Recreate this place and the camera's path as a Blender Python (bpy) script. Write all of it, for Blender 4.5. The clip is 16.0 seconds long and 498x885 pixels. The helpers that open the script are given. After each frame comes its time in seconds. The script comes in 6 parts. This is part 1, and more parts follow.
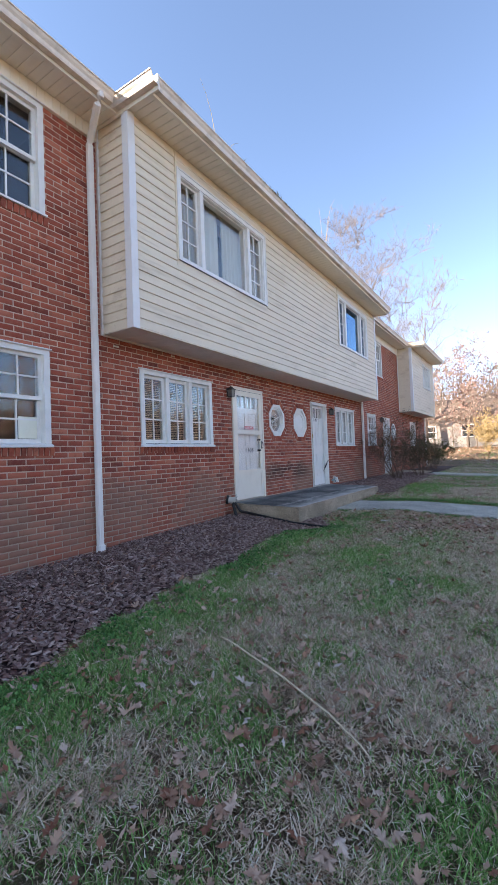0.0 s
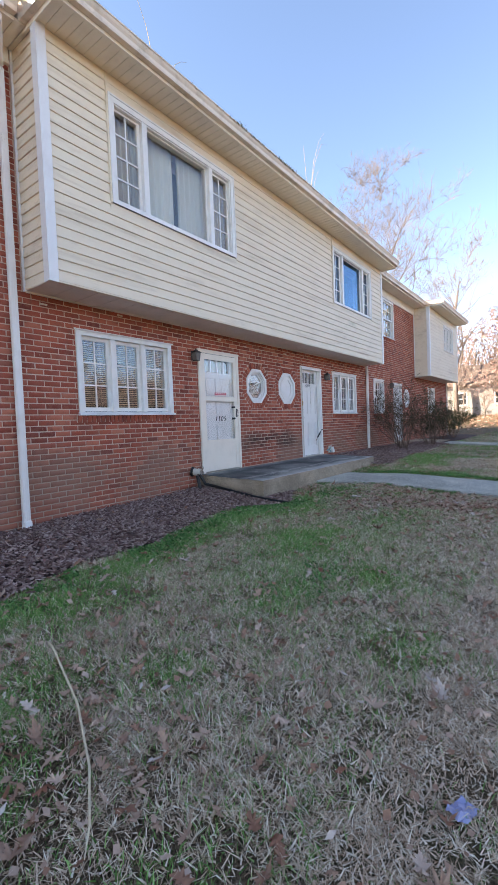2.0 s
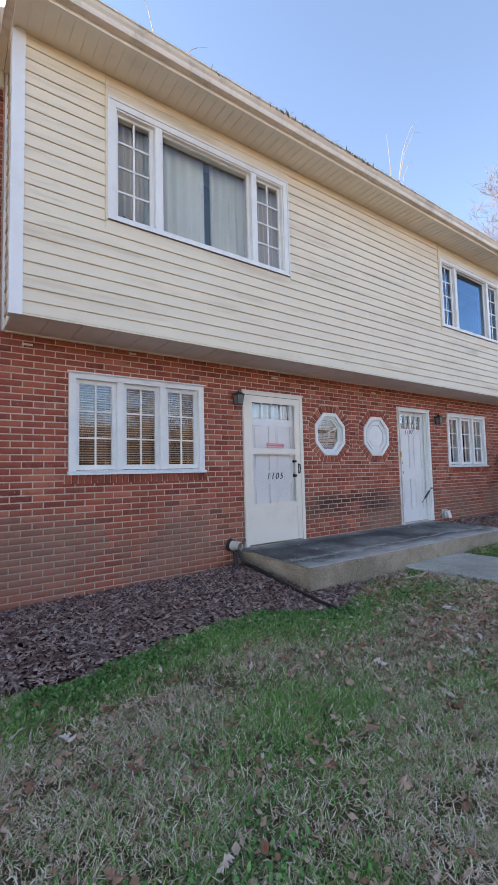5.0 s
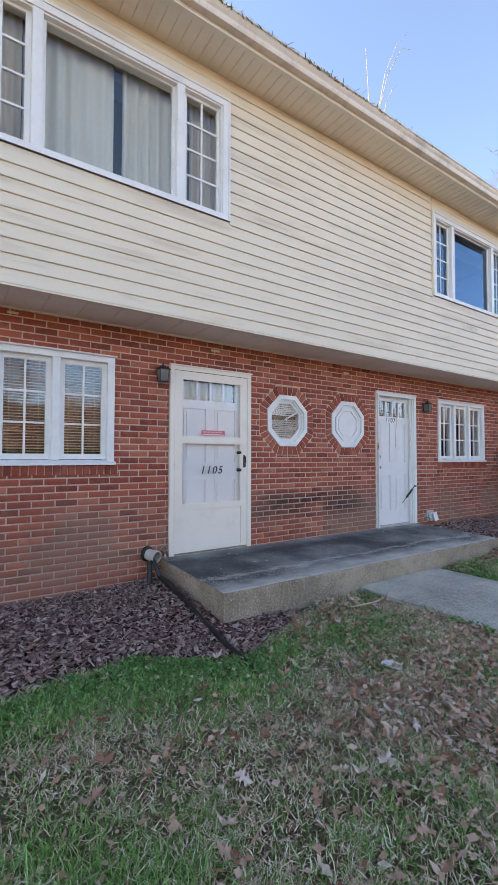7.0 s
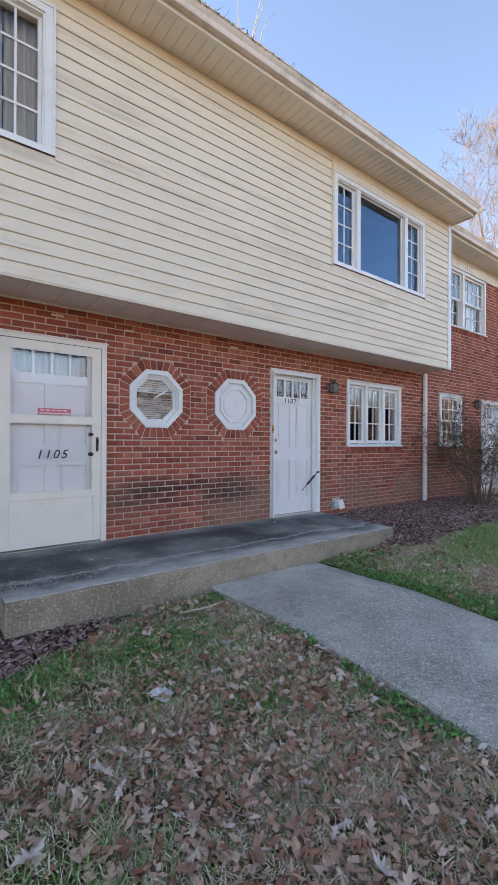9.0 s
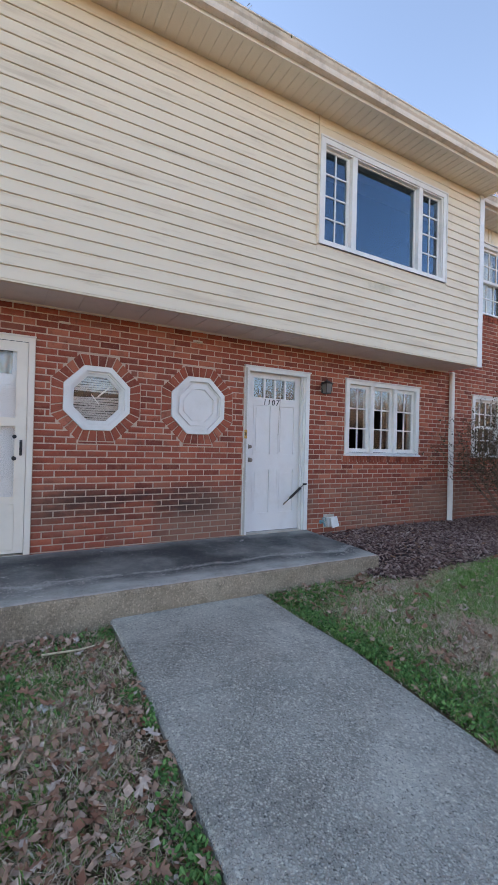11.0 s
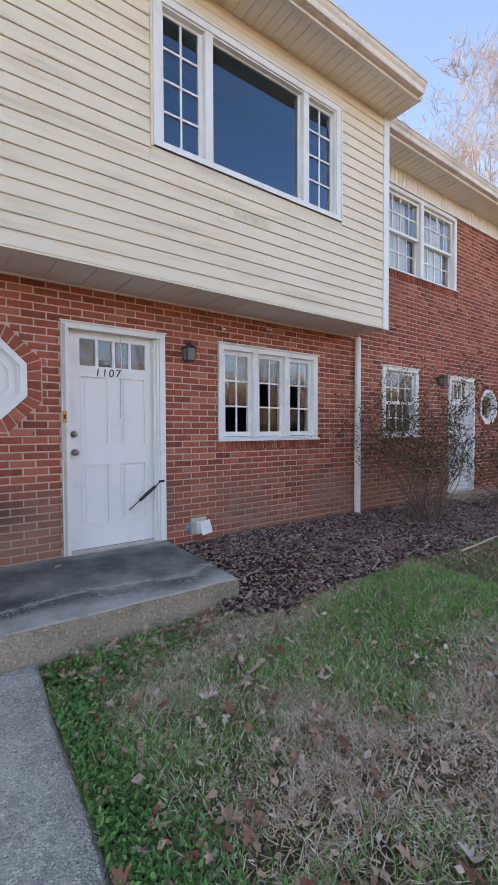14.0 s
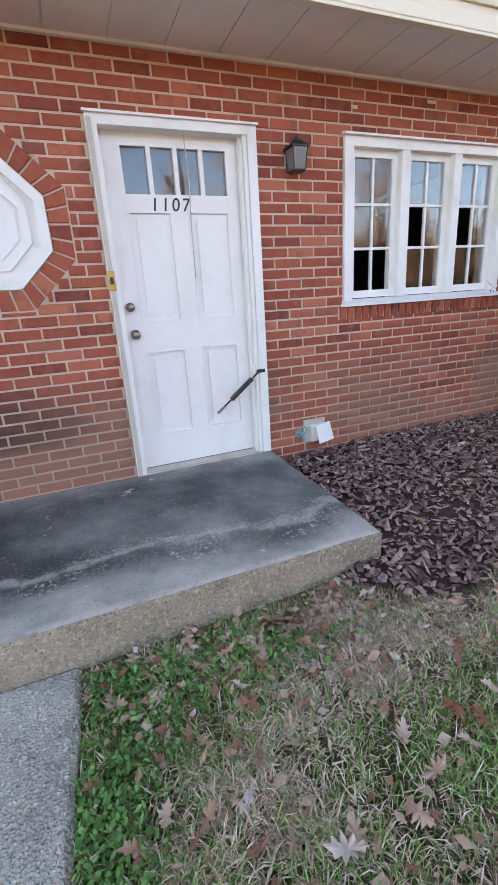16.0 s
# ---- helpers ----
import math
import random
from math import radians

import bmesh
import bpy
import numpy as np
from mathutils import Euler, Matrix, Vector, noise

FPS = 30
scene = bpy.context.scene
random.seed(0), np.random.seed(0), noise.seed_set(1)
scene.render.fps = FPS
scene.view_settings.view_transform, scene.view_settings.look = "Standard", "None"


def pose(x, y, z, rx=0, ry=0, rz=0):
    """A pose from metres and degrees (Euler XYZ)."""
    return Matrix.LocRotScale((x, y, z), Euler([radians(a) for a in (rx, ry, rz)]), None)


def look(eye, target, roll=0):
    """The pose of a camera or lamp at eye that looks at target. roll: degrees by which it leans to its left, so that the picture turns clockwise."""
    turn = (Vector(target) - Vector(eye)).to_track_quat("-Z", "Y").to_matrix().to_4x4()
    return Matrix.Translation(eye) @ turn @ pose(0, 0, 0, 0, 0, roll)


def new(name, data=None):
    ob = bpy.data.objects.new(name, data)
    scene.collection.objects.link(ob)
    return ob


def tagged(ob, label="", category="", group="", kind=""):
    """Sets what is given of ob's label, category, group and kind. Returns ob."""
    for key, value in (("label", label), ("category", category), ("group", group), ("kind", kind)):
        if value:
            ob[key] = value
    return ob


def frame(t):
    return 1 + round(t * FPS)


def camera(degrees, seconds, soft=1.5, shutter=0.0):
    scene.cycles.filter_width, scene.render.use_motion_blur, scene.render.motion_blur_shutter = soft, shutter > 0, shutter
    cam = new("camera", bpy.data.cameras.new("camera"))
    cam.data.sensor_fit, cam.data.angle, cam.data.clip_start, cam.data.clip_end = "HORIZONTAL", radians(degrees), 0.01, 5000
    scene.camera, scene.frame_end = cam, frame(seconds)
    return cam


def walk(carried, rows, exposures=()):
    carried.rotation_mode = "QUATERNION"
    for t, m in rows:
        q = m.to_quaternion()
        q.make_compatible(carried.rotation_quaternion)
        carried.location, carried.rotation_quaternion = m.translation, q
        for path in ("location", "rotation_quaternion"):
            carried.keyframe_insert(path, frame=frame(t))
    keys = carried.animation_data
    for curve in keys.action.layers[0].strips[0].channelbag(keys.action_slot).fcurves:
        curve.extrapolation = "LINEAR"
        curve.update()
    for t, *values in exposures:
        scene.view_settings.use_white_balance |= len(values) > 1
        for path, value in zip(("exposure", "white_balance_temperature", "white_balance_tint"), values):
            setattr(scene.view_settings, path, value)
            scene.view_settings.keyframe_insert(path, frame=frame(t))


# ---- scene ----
cam = camera(59.5, 16.0, soft=0.5)
PATH = [
    (0, (0.245, 0.0, 1.257), (-0.83, 1.685, 1.319), -2.2),
    (0.5, (0.419, 0.244, 1.254), (-0.671, 1.92, 1.302), -2.6),
    (1, (0.585, 0.455, 1.232), (-0.501, 2.135, 1.211), -1.6),
    (1.5, (0.718, 0.844, 1.217), (-0.367, 2.524, 1.166), 1.3),
    (2, (0.807, 1.114, 1.228), (-0.391, 2.713, 1.149), -2.3),
    (2.5, (0.907, 1.41, 1.208), (-0.563, 2.764, 1.142), -1.2),
    (3, (0.881, 1.719, 1.177), (-0.662, 2.991, 1.116), 0.1),
    (5.3, (0.47, 3.371, 1.43), (-1.151, 4.532, 1.585), -1.8),
    (5.5, (0.432, 3.506, 1.421), (-1.19, 4.667, 1.566), -2.2),
    (6, (0.395, 3.904, 1.474), (-1.246, 5.043, 1.581), -1.8),
    (6.5, (0.277, 4.221, 1.47), (-1.376, 5.343, 1.549), -0.4),
    (7, (0.182, 4.568, 1.518), (-1.47, 5.694, 1.586), 0.1),
    (7.5, (0.222, 4.871, 1.515), (-1.463, 5.947, 1.576), 2.2),
    (8, (0.3, 5.186, 1.482), (-1.365, 6.294, 1.518), 5.4),
    (8.5, (0.376, 5.596, 1.474), (-1.231, 6.786, 1.486), 4.9),
    (9, (0.407, 5.945, 1.481), (-1.171, 7.173, 1.487), 0.2),
    (9.2, (0.438, 6.117, 1.493), (-1.174, 7.301, 1.497), 1.2),
    (11.5, (0.487, 7.673, 1.537), (-1.261, 8.644, 1.558), 1.1),
    (12, (0.396, 7.998, 1.541), (-1.327, 9.012, 1.571), 1.2),
    (12.5, (0.439, 8.346, 1.524), (-1.276, 9.374, 1.536), 2.0),
    (13, (0.441, 8.633, 1.531), (-1.202, 9.772, 1.521), 0.1),
    (13.5, (0.16, 8.826, 1.554), (-1.464, 9.993, 1.516), 0.5),
    (14, (-0.141, 9.009, 1.566), (-1.752, 10.193, 1.509), -0.2),
    (14.5, (-0.445, 9.268, 1.598), (-2.08, 10.415, 1.503), -0.5),
    (15, (-0.758, 9.394, 1.514), (-2.471, 10.384, 1.223), -0.4),
    (15.5, (-1.131, 9.554, 1.532), (-2.854, 10.396, 0.963), -2.2),
    (16, (-1.387, 9.685, 1.538), (-3.159, 10.371, 0.914), -3.7),
]
walk(cam, [(t, look(eye, target, roll)) for t, eye, target, roll in PATH],
     [(0, 2.04, 6900, 11), (1, 2.16, 7000, 11), (2.5, 2.24, 7250, 11), (5.5, 2.24, 7400, 11), (8, 2.44, 7550, 11), (9, 2.26, 7600, 11), (11.5, 2.2, 7750, 11), (13, 2.22, 7750, 11), (14.5, 2.42, 8000, 12), (15, 2.42, 8050, 12), (15.5, 2.87, 8200, 13), (16, 2.96, 8350, 13)])

# ---- world, sun and exposure ----
SUN_ELEV, SUN_FROM = radians(28), Vector((-0.70, -0.71, 0))
world = bpy.data.worlds.new("sky")
scene.world = world
world.use_nodes = True
wt = world.node_tree
sky = wt.nodes.new("ShaderNodeTexSky")
sky.sky_type = "NISHITA"
sky.sun_disc = False
sky.sun_elevation = SUN_ELEV
sky.sun_rotation = math.atan2(SUN_FROM.x, SUN_FROM.y)
sky.air_density, sky.dust_density, sky.ozone_density = 0.9, 0.0, 0.3
sky.altitude = 4000
wt.nodes["Background"].inputs["Strength"].default_value = 0.14
wt.links.new(sky.outputs[0], wt.nodes["Background"].inputs["Color"])
sun_data = bpy.data.lights.new("sun", "SUN")
sun_data.energy, sun_data.angle, sun_data.color = 5.0, radians(0.53), (1.0, 0.93, 0.83)
sun_at = SUN_FROM.normalized() * math.cos(SUN_ELEV) + Vector((0, 0, math.sin(SUN_ELEV)))
sun = new("sun", sun_data)
sun.matrix_world = look(sun_at * 60, (0, 0, 0))


# ---- materials ----
class Nodes:
    """A small helper to write node materials."""

    def __init__(self, name):
        self.m = bpy.data.materials.new(name)
        self.m.use_nodes = True
        self.t = self.m.node_tree
        self.b = self.t.nodes["Principled BSDF"]
        self.pos = self.add("ShaderNodeNewGeometry").outputs["Position"]

    def add(self, kind):
        return self.t.nodes.new(kind)

    def put(self, socket, value):
        if isinstance(value, bpy.types.NodeSocket):
            self.t.links.new(value, socket)
        elif isinstance(value, (tuple, list)) and len(value) == 3 and socket.type == "RGBA":
            socket.default_value = (*value, 1)
        else:
            socket.default_value = value

    def noise(self, scale, detail=4, rough=0.55, stretch=None, at=None, distort=0.0):
        n = self.add("ShaderNodeTexNoise")
        n.inputs["Scale"].default_value, n.inputs["Detail"].default_value = scale, detail
        n.inputs["Roughness"].default_value, n.inputs["Distortion"].default_value = rough, distort
        v = at or self.pos
        if stretch:
            k = self.add("ShaderNodeVectorMath")
            k.operation = "MULTIPLY"
            self.put(k.inputs[0], v)
            k.inputs[1].default_value = stretch
            v = k.outputs[0]
        self.put(n.inputs["Vector"], v)
        return n.outputs["Fac"]

    def cells(self, scale, feature="F1", out="Distance"):
        n = self.add("ShaderNodeTexVoronoi")
        n.feature = feature
        n.inputs["Scale"].default_value = scale
        self.put(n.inputs["Vector"], self.pos)
        return n.outputs[out]

    def span(self, value, a, b, lo=0.0, hi=1.0, smooth=True):
        n = self.add("ShaderNodeMapRange")
        n.interpolation_type = "SMOOTHSTEP" if smooth else "LINEAR"
        for k, v in zip(("Value", "From Min", "From Max", "To Min", "To Max"), (value, a, b, lo, hi)):
            self.put(n.inputs[k], v)
        return n.outputs["Result"]

    def sum(self, op, a, b=0.0):
        n = self.add("ShaderNodeMath")
        n.operation = op
        self.put(n.inputs[0], a)
        self.put(n.inputs[1], b)
        return n.outputs[0]

    def mix(self, fac, a, b, how="MIX"):
        n = self.add("ShaderNodeMix")
        n.data_type, n.blend_type = "RGBA", how
        n.clamp_factor = True
        self.put(n.inputs[0], fac)
        self.put(n.inputs[6], a)
        self.put(n.inputs[7], b)
        return n.outputs[2]

    def ramp(self, fac, *stops):
        n = self.add("ShaderNodeValToRGB")
        e = n.color_ramp.elements
        while len(e) < len(stops):
            e.new(0.5)
        for el, (p, c) in zip(e, stops):
            el.position, el.color = p, (*c, 1)
        self.put(n.inputs[0], fac)
        return n.outputs[0]

    def axis(self, k):
        n = self.add("ShaderNodeSeparateXYZ")
        self.put(n.inputs[0], self.pos)
        return n.outputs[k]

    def chance(self):
        """One random number for each separate object or loose piece."""
        o = self.add("ShaderNodeObjectInfo").outputs["Random"]
        g = self.add("ShaderNodeNewGeometry").outputs["Random Per Island"]
        return self.sum("FRACT", self.sum("ADD", o, g))

    def bump(self, height, strength=0.3, distance=0.01):
        n = self.add("ShaderNodeBump")
        n.inputs["Strength"].default_value, n.inputs["Distance"].default_value = strength, distance
        self.put(n.inputs["Height"], height)
        self.put(self.b.inputs["Normal"], n.outputs[0])
        return self

    def done(self, colour, rough=0.6, metal=0.0, spec=None):
        self.put(self.b.inputs["Base Color"], colour)
        self.put(self.b.inputs["Roughness"], rough)
        self.put(self.b.inputs["Metallic"], metal)
        if spec is not None:
            self.b.inputs["Specular IOR Level"].default_value = spec
        return self.m


def make_brick():
    n = Nodes("red_brick")
    r = n.chance()
    body = n.ramp(r, (0.0, (0.185, 0.0428, 0.0299)), (0.15, (0.268, 0.0595, 0.037)), (0.4, (0.371, 0.0837, 0.0484)), (0.6, (0.309, 0.0725, 0.0458)),
                  (0.8, (0.433, 0.112, 0.0634)), (0.95, (0.484, 0.153, 0.0924)), (1.0, (0.227, 0.0698, 0.0484)))
    body = n.mix(n.span(n.noise(14, 5, 0.7), 0.42, 0.72, 0.0, 0.55), body, (0.412, 0.149, 0.0924))
    body = n.mix(n.span(n.noise(7, 5, 0.7), 0.50, 0.7, 0.0, 0.55), body, (0.154, 0.0418, 0.0299))
    body = n.mix(n.span(n.noise(24, 6, 0.75), 0.60, 0.74, 0.0, 0.5), body, (0.536, 0.316, 0.229))
    body = n.mix(n.span(n.noise(70, 4, 0.7), 0.55, 0.72, 0.0, 0.45), body, (0.113, 0.0372, 0.0282))
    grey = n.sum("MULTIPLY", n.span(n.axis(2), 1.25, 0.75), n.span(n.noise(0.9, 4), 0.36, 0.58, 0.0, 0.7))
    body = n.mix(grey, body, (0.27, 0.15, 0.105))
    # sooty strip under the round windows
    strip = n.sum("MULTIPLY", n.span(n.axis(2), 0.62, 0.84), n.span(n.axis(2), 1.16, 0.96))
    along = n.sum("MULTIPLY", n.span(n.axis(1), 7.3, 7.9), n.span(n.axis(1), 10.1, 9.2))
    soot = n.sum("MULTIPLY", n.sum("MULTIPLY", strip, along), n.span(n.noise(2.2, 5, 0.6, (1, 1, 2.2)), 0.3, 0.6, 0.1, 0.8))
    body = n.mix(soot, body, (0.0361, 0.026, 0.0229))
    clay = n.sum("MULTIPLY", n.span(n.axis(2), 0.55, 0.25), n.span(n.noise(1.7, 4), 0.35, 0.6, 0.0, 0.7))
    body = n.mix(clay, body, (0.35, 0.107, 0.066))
    n.bump(n.noise(160, 4, 0.7), 0.5, 0.004)
    return n.done(body, 0.88, spec=0.25)


def make_mortar():
    n = Nodes("mortar")
    c = n.mix(n.noise(30, 4), (0.659, 0.465, 0.356), (0.515, 0.353, 0.268))
    c = n.mix(n.span(n.noise(1.1, 4), 0.45, 0.7, 0.0, 0.4), c, (0.33, 0.186, 0.132))
    c = n.mix(n.span(n.noise(9, 5, 0.7), 0.52, 0.68, 0.0, 0.4), c, (0.309, 0.177, 0.128))
    low = n.sum("MULTIPLY", n.span(n.axis(2), 1.25, 0.75), n.span(n.noise(0.9, 4), 0.36, 0.58, 0.15, 0.7))
    c = n.mix(low, c, (0.309, 0.223, 0.167))
    n.bump(n.noise(220, 3), 0.5, 0.004)
    return n.done(c, 0.95, spec=0.15)


def make_siding():
    n = Nodes("cream_siding")
    c = n.mix(n.noise(0.8, 3), (0.80, 0.675, 0.515), (0.76, 0.63, 0.475))
    c = n.mix(n.span(n.noise(2.4, 6, 0.65, (1, 0.25, 2.5)), 0.50, 0.74, 0.0, 0.5), c, (0.464, 0.344, 0.229))
    c = n.mix(n.span(n.noise(16, 5, 0.6, (1, 0.12, 1)), 0.54, 0.76, 0.0, 0.4), c, (0.494, 0.372, 0.255))
    # algae smudge below the second picture window
    sm = n.sum("MULTIPLY", n.span(n.axis(2), 3.60, 3.66), n.span(n.axis(2), 3.77, 3.70))
    sm = n.sum("MULTIPLY", sm, n.sum("MULTIPLY", n.span(n.axis(1), 11.30, 11.48), n.span(n.axis(1), 12.0, 11.75)))
    c = n.mix(n.sum("MULTIPLY", sm, n.span(n.noise(5, 5, 0.7), 0.3, 0.7, 0.0, 0.75)), c, (0.42, 0.36, 0.23))
    n.bump(n.noise(60, 3, 0.5, (1, 0.06, 1)), 0.12, 0.003)
    return n.done(c, 0.55, spec=0.35)


def make_paint(name, colour, dirt=(0.45, 0.42, 0.36), amount=0.3, rough=0.5):
    n = Nodes(name)
    c = n.mix(n.span(n.noise(4, 6, 0.65), 0.45, 0.75, 0.0, amount), colour, dirt)
    c = n.mix(n.span(n.noise(42, 4, 0.6), 0.62, 0.72, 0.0, amount * 0.8), c, dirt)
    n.bump(n.noise(90, 3), 0.12, 0.003)
    return n.done(c, rough, spec=0.4)


def make_concrete(name, light, dark, amount=0.6, stones=0.0):
    n = Nodes(name)
    c = n.mix(n.span(n.noise(2.3, 6, 0.65), 0.3, 0.7), light, dark)
    c = n.mix(n.span(n.noise(0.9, 5, 0.6), 0.42, 0.66, 0.0, amount), c, tuple(v * 0.5 for v in dark))
    c = n.mix(n.span(n.noise(7.5, 6, 0.7), 0.52, 0.66, 0.0, 0.5), c, tuple(v * 0.62 for v in dark))
    c = n.mix(n.span(n.noise(48, 5, 0.75), 0.50, 0.64, 0.0, 0.7), c, tuple(min(1, v * 1.45) for v in light))
    c = n.mix(n.span(n.noise(75, 4, 0.7), 0.55, 0.66, 0.0, 0.75), c, (0.0721, 0.067, 0.0598))
    rough = n.sum("ADD", n.noise(110, 4, 0.7), n.noise(18, 4))
    if stones:
        # worn surface that shows its gravel
        worn = n.span(n.noise(1.6, 4, 0.6), 0.35, 0.6, 0.25, 1.0)
        pit = n.span(n.cells(95), 0.25, 0.62)
        c = n.mix(n.sum("MULTIPLY", n.sum("MULTIPLY", pit, worn), stones), c, (0.0566, 0.0539, 0.0484))
        pale = n.sum("MULTIPLY", n.span(n.cells(60, "F1", "Color"), 0.62, 0.75), n.span(n.cells(60), 0.5, 0.2))
        c = n.mix(n.sum("MULTIPLY", n.sum("MULTIPLY", pale, worn), stones), c, tuple(min(1, v * 1.5) for v in light))
        rough = n.sum("ADD", rough, n.sum("MULTIPLY", pit, -1.2))
    n.bump(rough, 0.8, 0.010)
    return n.done(c, 0.9, spec=0.25)


def make_porch_top():
    n = Nodes("stained_porch_concrete")
    c = n.mix(n.span(n.noise(3.0, 6, 0.65), 0.3, 0.7), (0.546, 0.516, 0.453), (0.319, 0.307, 0.273))
    # dark weathered middle, paler worn front lip
    x = n.sum("ADD", n.axis(0), n.sum("MULTIPLY", n.sum("SUBTRACT", n.noise(2.4, 6, 0.65, (1, 0.5, 1)), 0.5), 0.55))
    band = n.sum("MULTIPLY", n.span(x, -4.32, -4.0, 0.45, 1.0), n.span(x, -3.02, -3.30))
    band = n.sum("MULTIPLY", band, n.span(n.noise(1.3, 5, 0.6), 0.25, 0.6, 0.5, 1.0))
    c = n.mix(n.sum("MULTIPLY", band, 0.92), c, (0.0309, 0.0344, 0.0361))
    # flaking pale crust along the front, and a few flakes further in
    streak = n.sum("MULTIPLY", n.span(x, -3.50, -3.36), n.span(x, -3.10, -3.26))
    ridge = n.sum("MULTIPLY", n.span(x, -3.40, -3.35), n.span(x, -3.30, -3.35))
    c = n.mix(n.sum("MULTIPLY", ridge, n.span(n.noise(9, 5, 0.7), 0.35, 0.55, 0.1, 0.65)), c, (0.5, 0.47, 0.42))
    flakes = n.sum("MULTIPLY", n.span(n.noise(48, 6, 0.8), 0.53, 0.60), n.span(n.noise(3.1, 4, 0.6), 0.4, 0.55, 0.25, 1.0))
    c = n.mix(n.sum("MULTIPLY", n.sum("MULTIPLY", streak, flakes), 0.85), c, (0.639, 0.577, 0.51))
    c = n.mix(n.sum("MULTIPLY", n.span(n.noise(4.5, 5, 0.7), 0.60, 0.66), n.span(n.noise(19, 5, 0.7), 0.54, 0.60, 0.0, 0.8)), c, (0.618, 0.558, 0.502))
    c = n.mix(n.span(n.noise(5.5, 6, 0.7, (1, 0.35, 1)), 0.58, 0.74, 0.0, 0.5), c, (0.412, 0.381, 0.339))
    c = n.mix(n.sum("MULTIPLY", n.span(n.axis(0), -3.02, -2.975), n.span(n.noise(14, 5, 0.7), 0.35, 0.55, 0.1, 0.8)), c, (0.68, 0.605, 0.528))
    c = n.mix(n.span(n.noise(60, 5, 0.75), 0.56, 0.68, 0.0, 0.5), c, (0.515, 0.456, 0.396))
    c = n.mix(n.span(n.noise(85, 4, 0.7), 0.58, 0.68, 0.0, 0.6), c, (0.0515, 0.0465, 0.044))
    n.bump(n.sum("ADD", n.noise(120, 4, 0.7), n.noise(14, 4)), 0.7, 0.010)
    return n.done(c, 0.8, spec=0.3)


def make_ground():
    n = Nodes("winter_lawn_soil")
    c = n.mix(n.span(n.noise(95, 6, 0.8), 0.38, 0.62), (0.309, 0.209, 0.132), (0.0721, 0.0465, 0.0264))
    c = n.mix(n.span(n.noise(14, 5, 0.65), 0.45, 0.7, 0.0, 0.6), c, (0.113, 0.0698, 0.044))
    c = n.mix(n.span(n.noise(0.55, 4, 0.6), 0.45, 0.65, 0.0, 0.5), c, (0.0927, 0.102, 0.0396))
    c = n.mix(n.span(n.noise(150, 3), 0.5, 0.75, 0.0, 0.6), c, (0.268, 0.205, 0.132))
    n.bump(n.noise(130, 5, 0.75), 1.0, 0.02)
    return n.done(c, 0.95, spec=0.1)


def make_random(name, *stops, rough=0.8, grain=60, grain_amount=0.3, spec=0.25):
    n = Nodes(name)
    c = n.ramp(n.chance(), *stops)
    c = n.mix(n.span(n.noise(grain, 4, 0.6), 0.4, 0.7, 0.0, grain_amount), c, tuple(v * 0.45 for v in stops[0][1]))
    n.bump(n.noise(grain * 2, 3), 0.3, 0.004)
    return n.done(c, rough, spec=spec)


def make_straw():
    n = Nodes("dormant_grass")
    c = n.ramp(n.chance(), (0.0, (0.35, 0.223, 0.141)), (0.3, (0.597, 0.419, 0.282)), (0.65, (0.803, 0.605, 0.431)), (1.0, (0.88, 0.763, 0.598)))
    c = n.mix(n.span(n.noise(5.5, 4, 0.6), 0.48, 0.70, 0.0, 0.38), c, (0.247, 0.144, 0.088))
    c = n.mix(n.span(n.noise(1.2, 3, 0.5), 0.5, 0.7, 0.0, 0.2), c, (0.433, 0.279, 0.176))
    return n.done(c, 0.75, spec=0.2)


def make_glass(name, least, most, through_it=0.87, sheen=(1, 1, 1)):
    n = Nodes(name)
    n.t.nodes.remove(n.b)
    out = n.t.nodes["Material Output"]
    clear, gloss, mixer, fres = (n.add(k) for k in ("ShaderNodeBsdfTransparent", "ShaderNodeBsdfGlossy", "ShaderNodeMixShader", "ShaderNodeLayerWeight"))
    clear.inputs[0].default_value = (through_it, through_it, through_it, 1)
    gloss.inputs["Color"].default_value = (*sheen, 1)
    gloss.inputs["Roughness"].default_value = 0.0
    fres.inputs["Blend"].default_value = 0.5
    bump = n.add("ShaderNodeBump")
    bump.inputs["Strength"].default_value, bump.inputs["Distance"].default_value = 0.02, 0.01
    n.put(bump.inputs["Height"], n.noise(2.5, 2))
    n.put(gloss.inputs["Normal"], bump.outputs[0])
    n.put(mixer.inputs[0], n.sum("ADD", n.sum("MULTIPLY", n.sum("POWER", fres.outputs["Facing"], 4.0), most), least))
    n.put(mixer.inputs[1], clear.outputs[0])
    n.put(mixer.inputs[2], gloss.outputs[0])
    n.put(out.inputs[0], mixer.outputs[0])
    return n.m


def make_shingle():
    n = Nodes("asphalt_shingle")
    c = n.mix(n.noise(8, 4, 0.6, (1, 3, 3)), (0.113, 0.0791, 0.0616), (0.206, 0.149, 0.114))
    n.bump(n.noise(180, 3), 0.6, 0.005)
    return n.done(c, 0.95, spec=0.15)


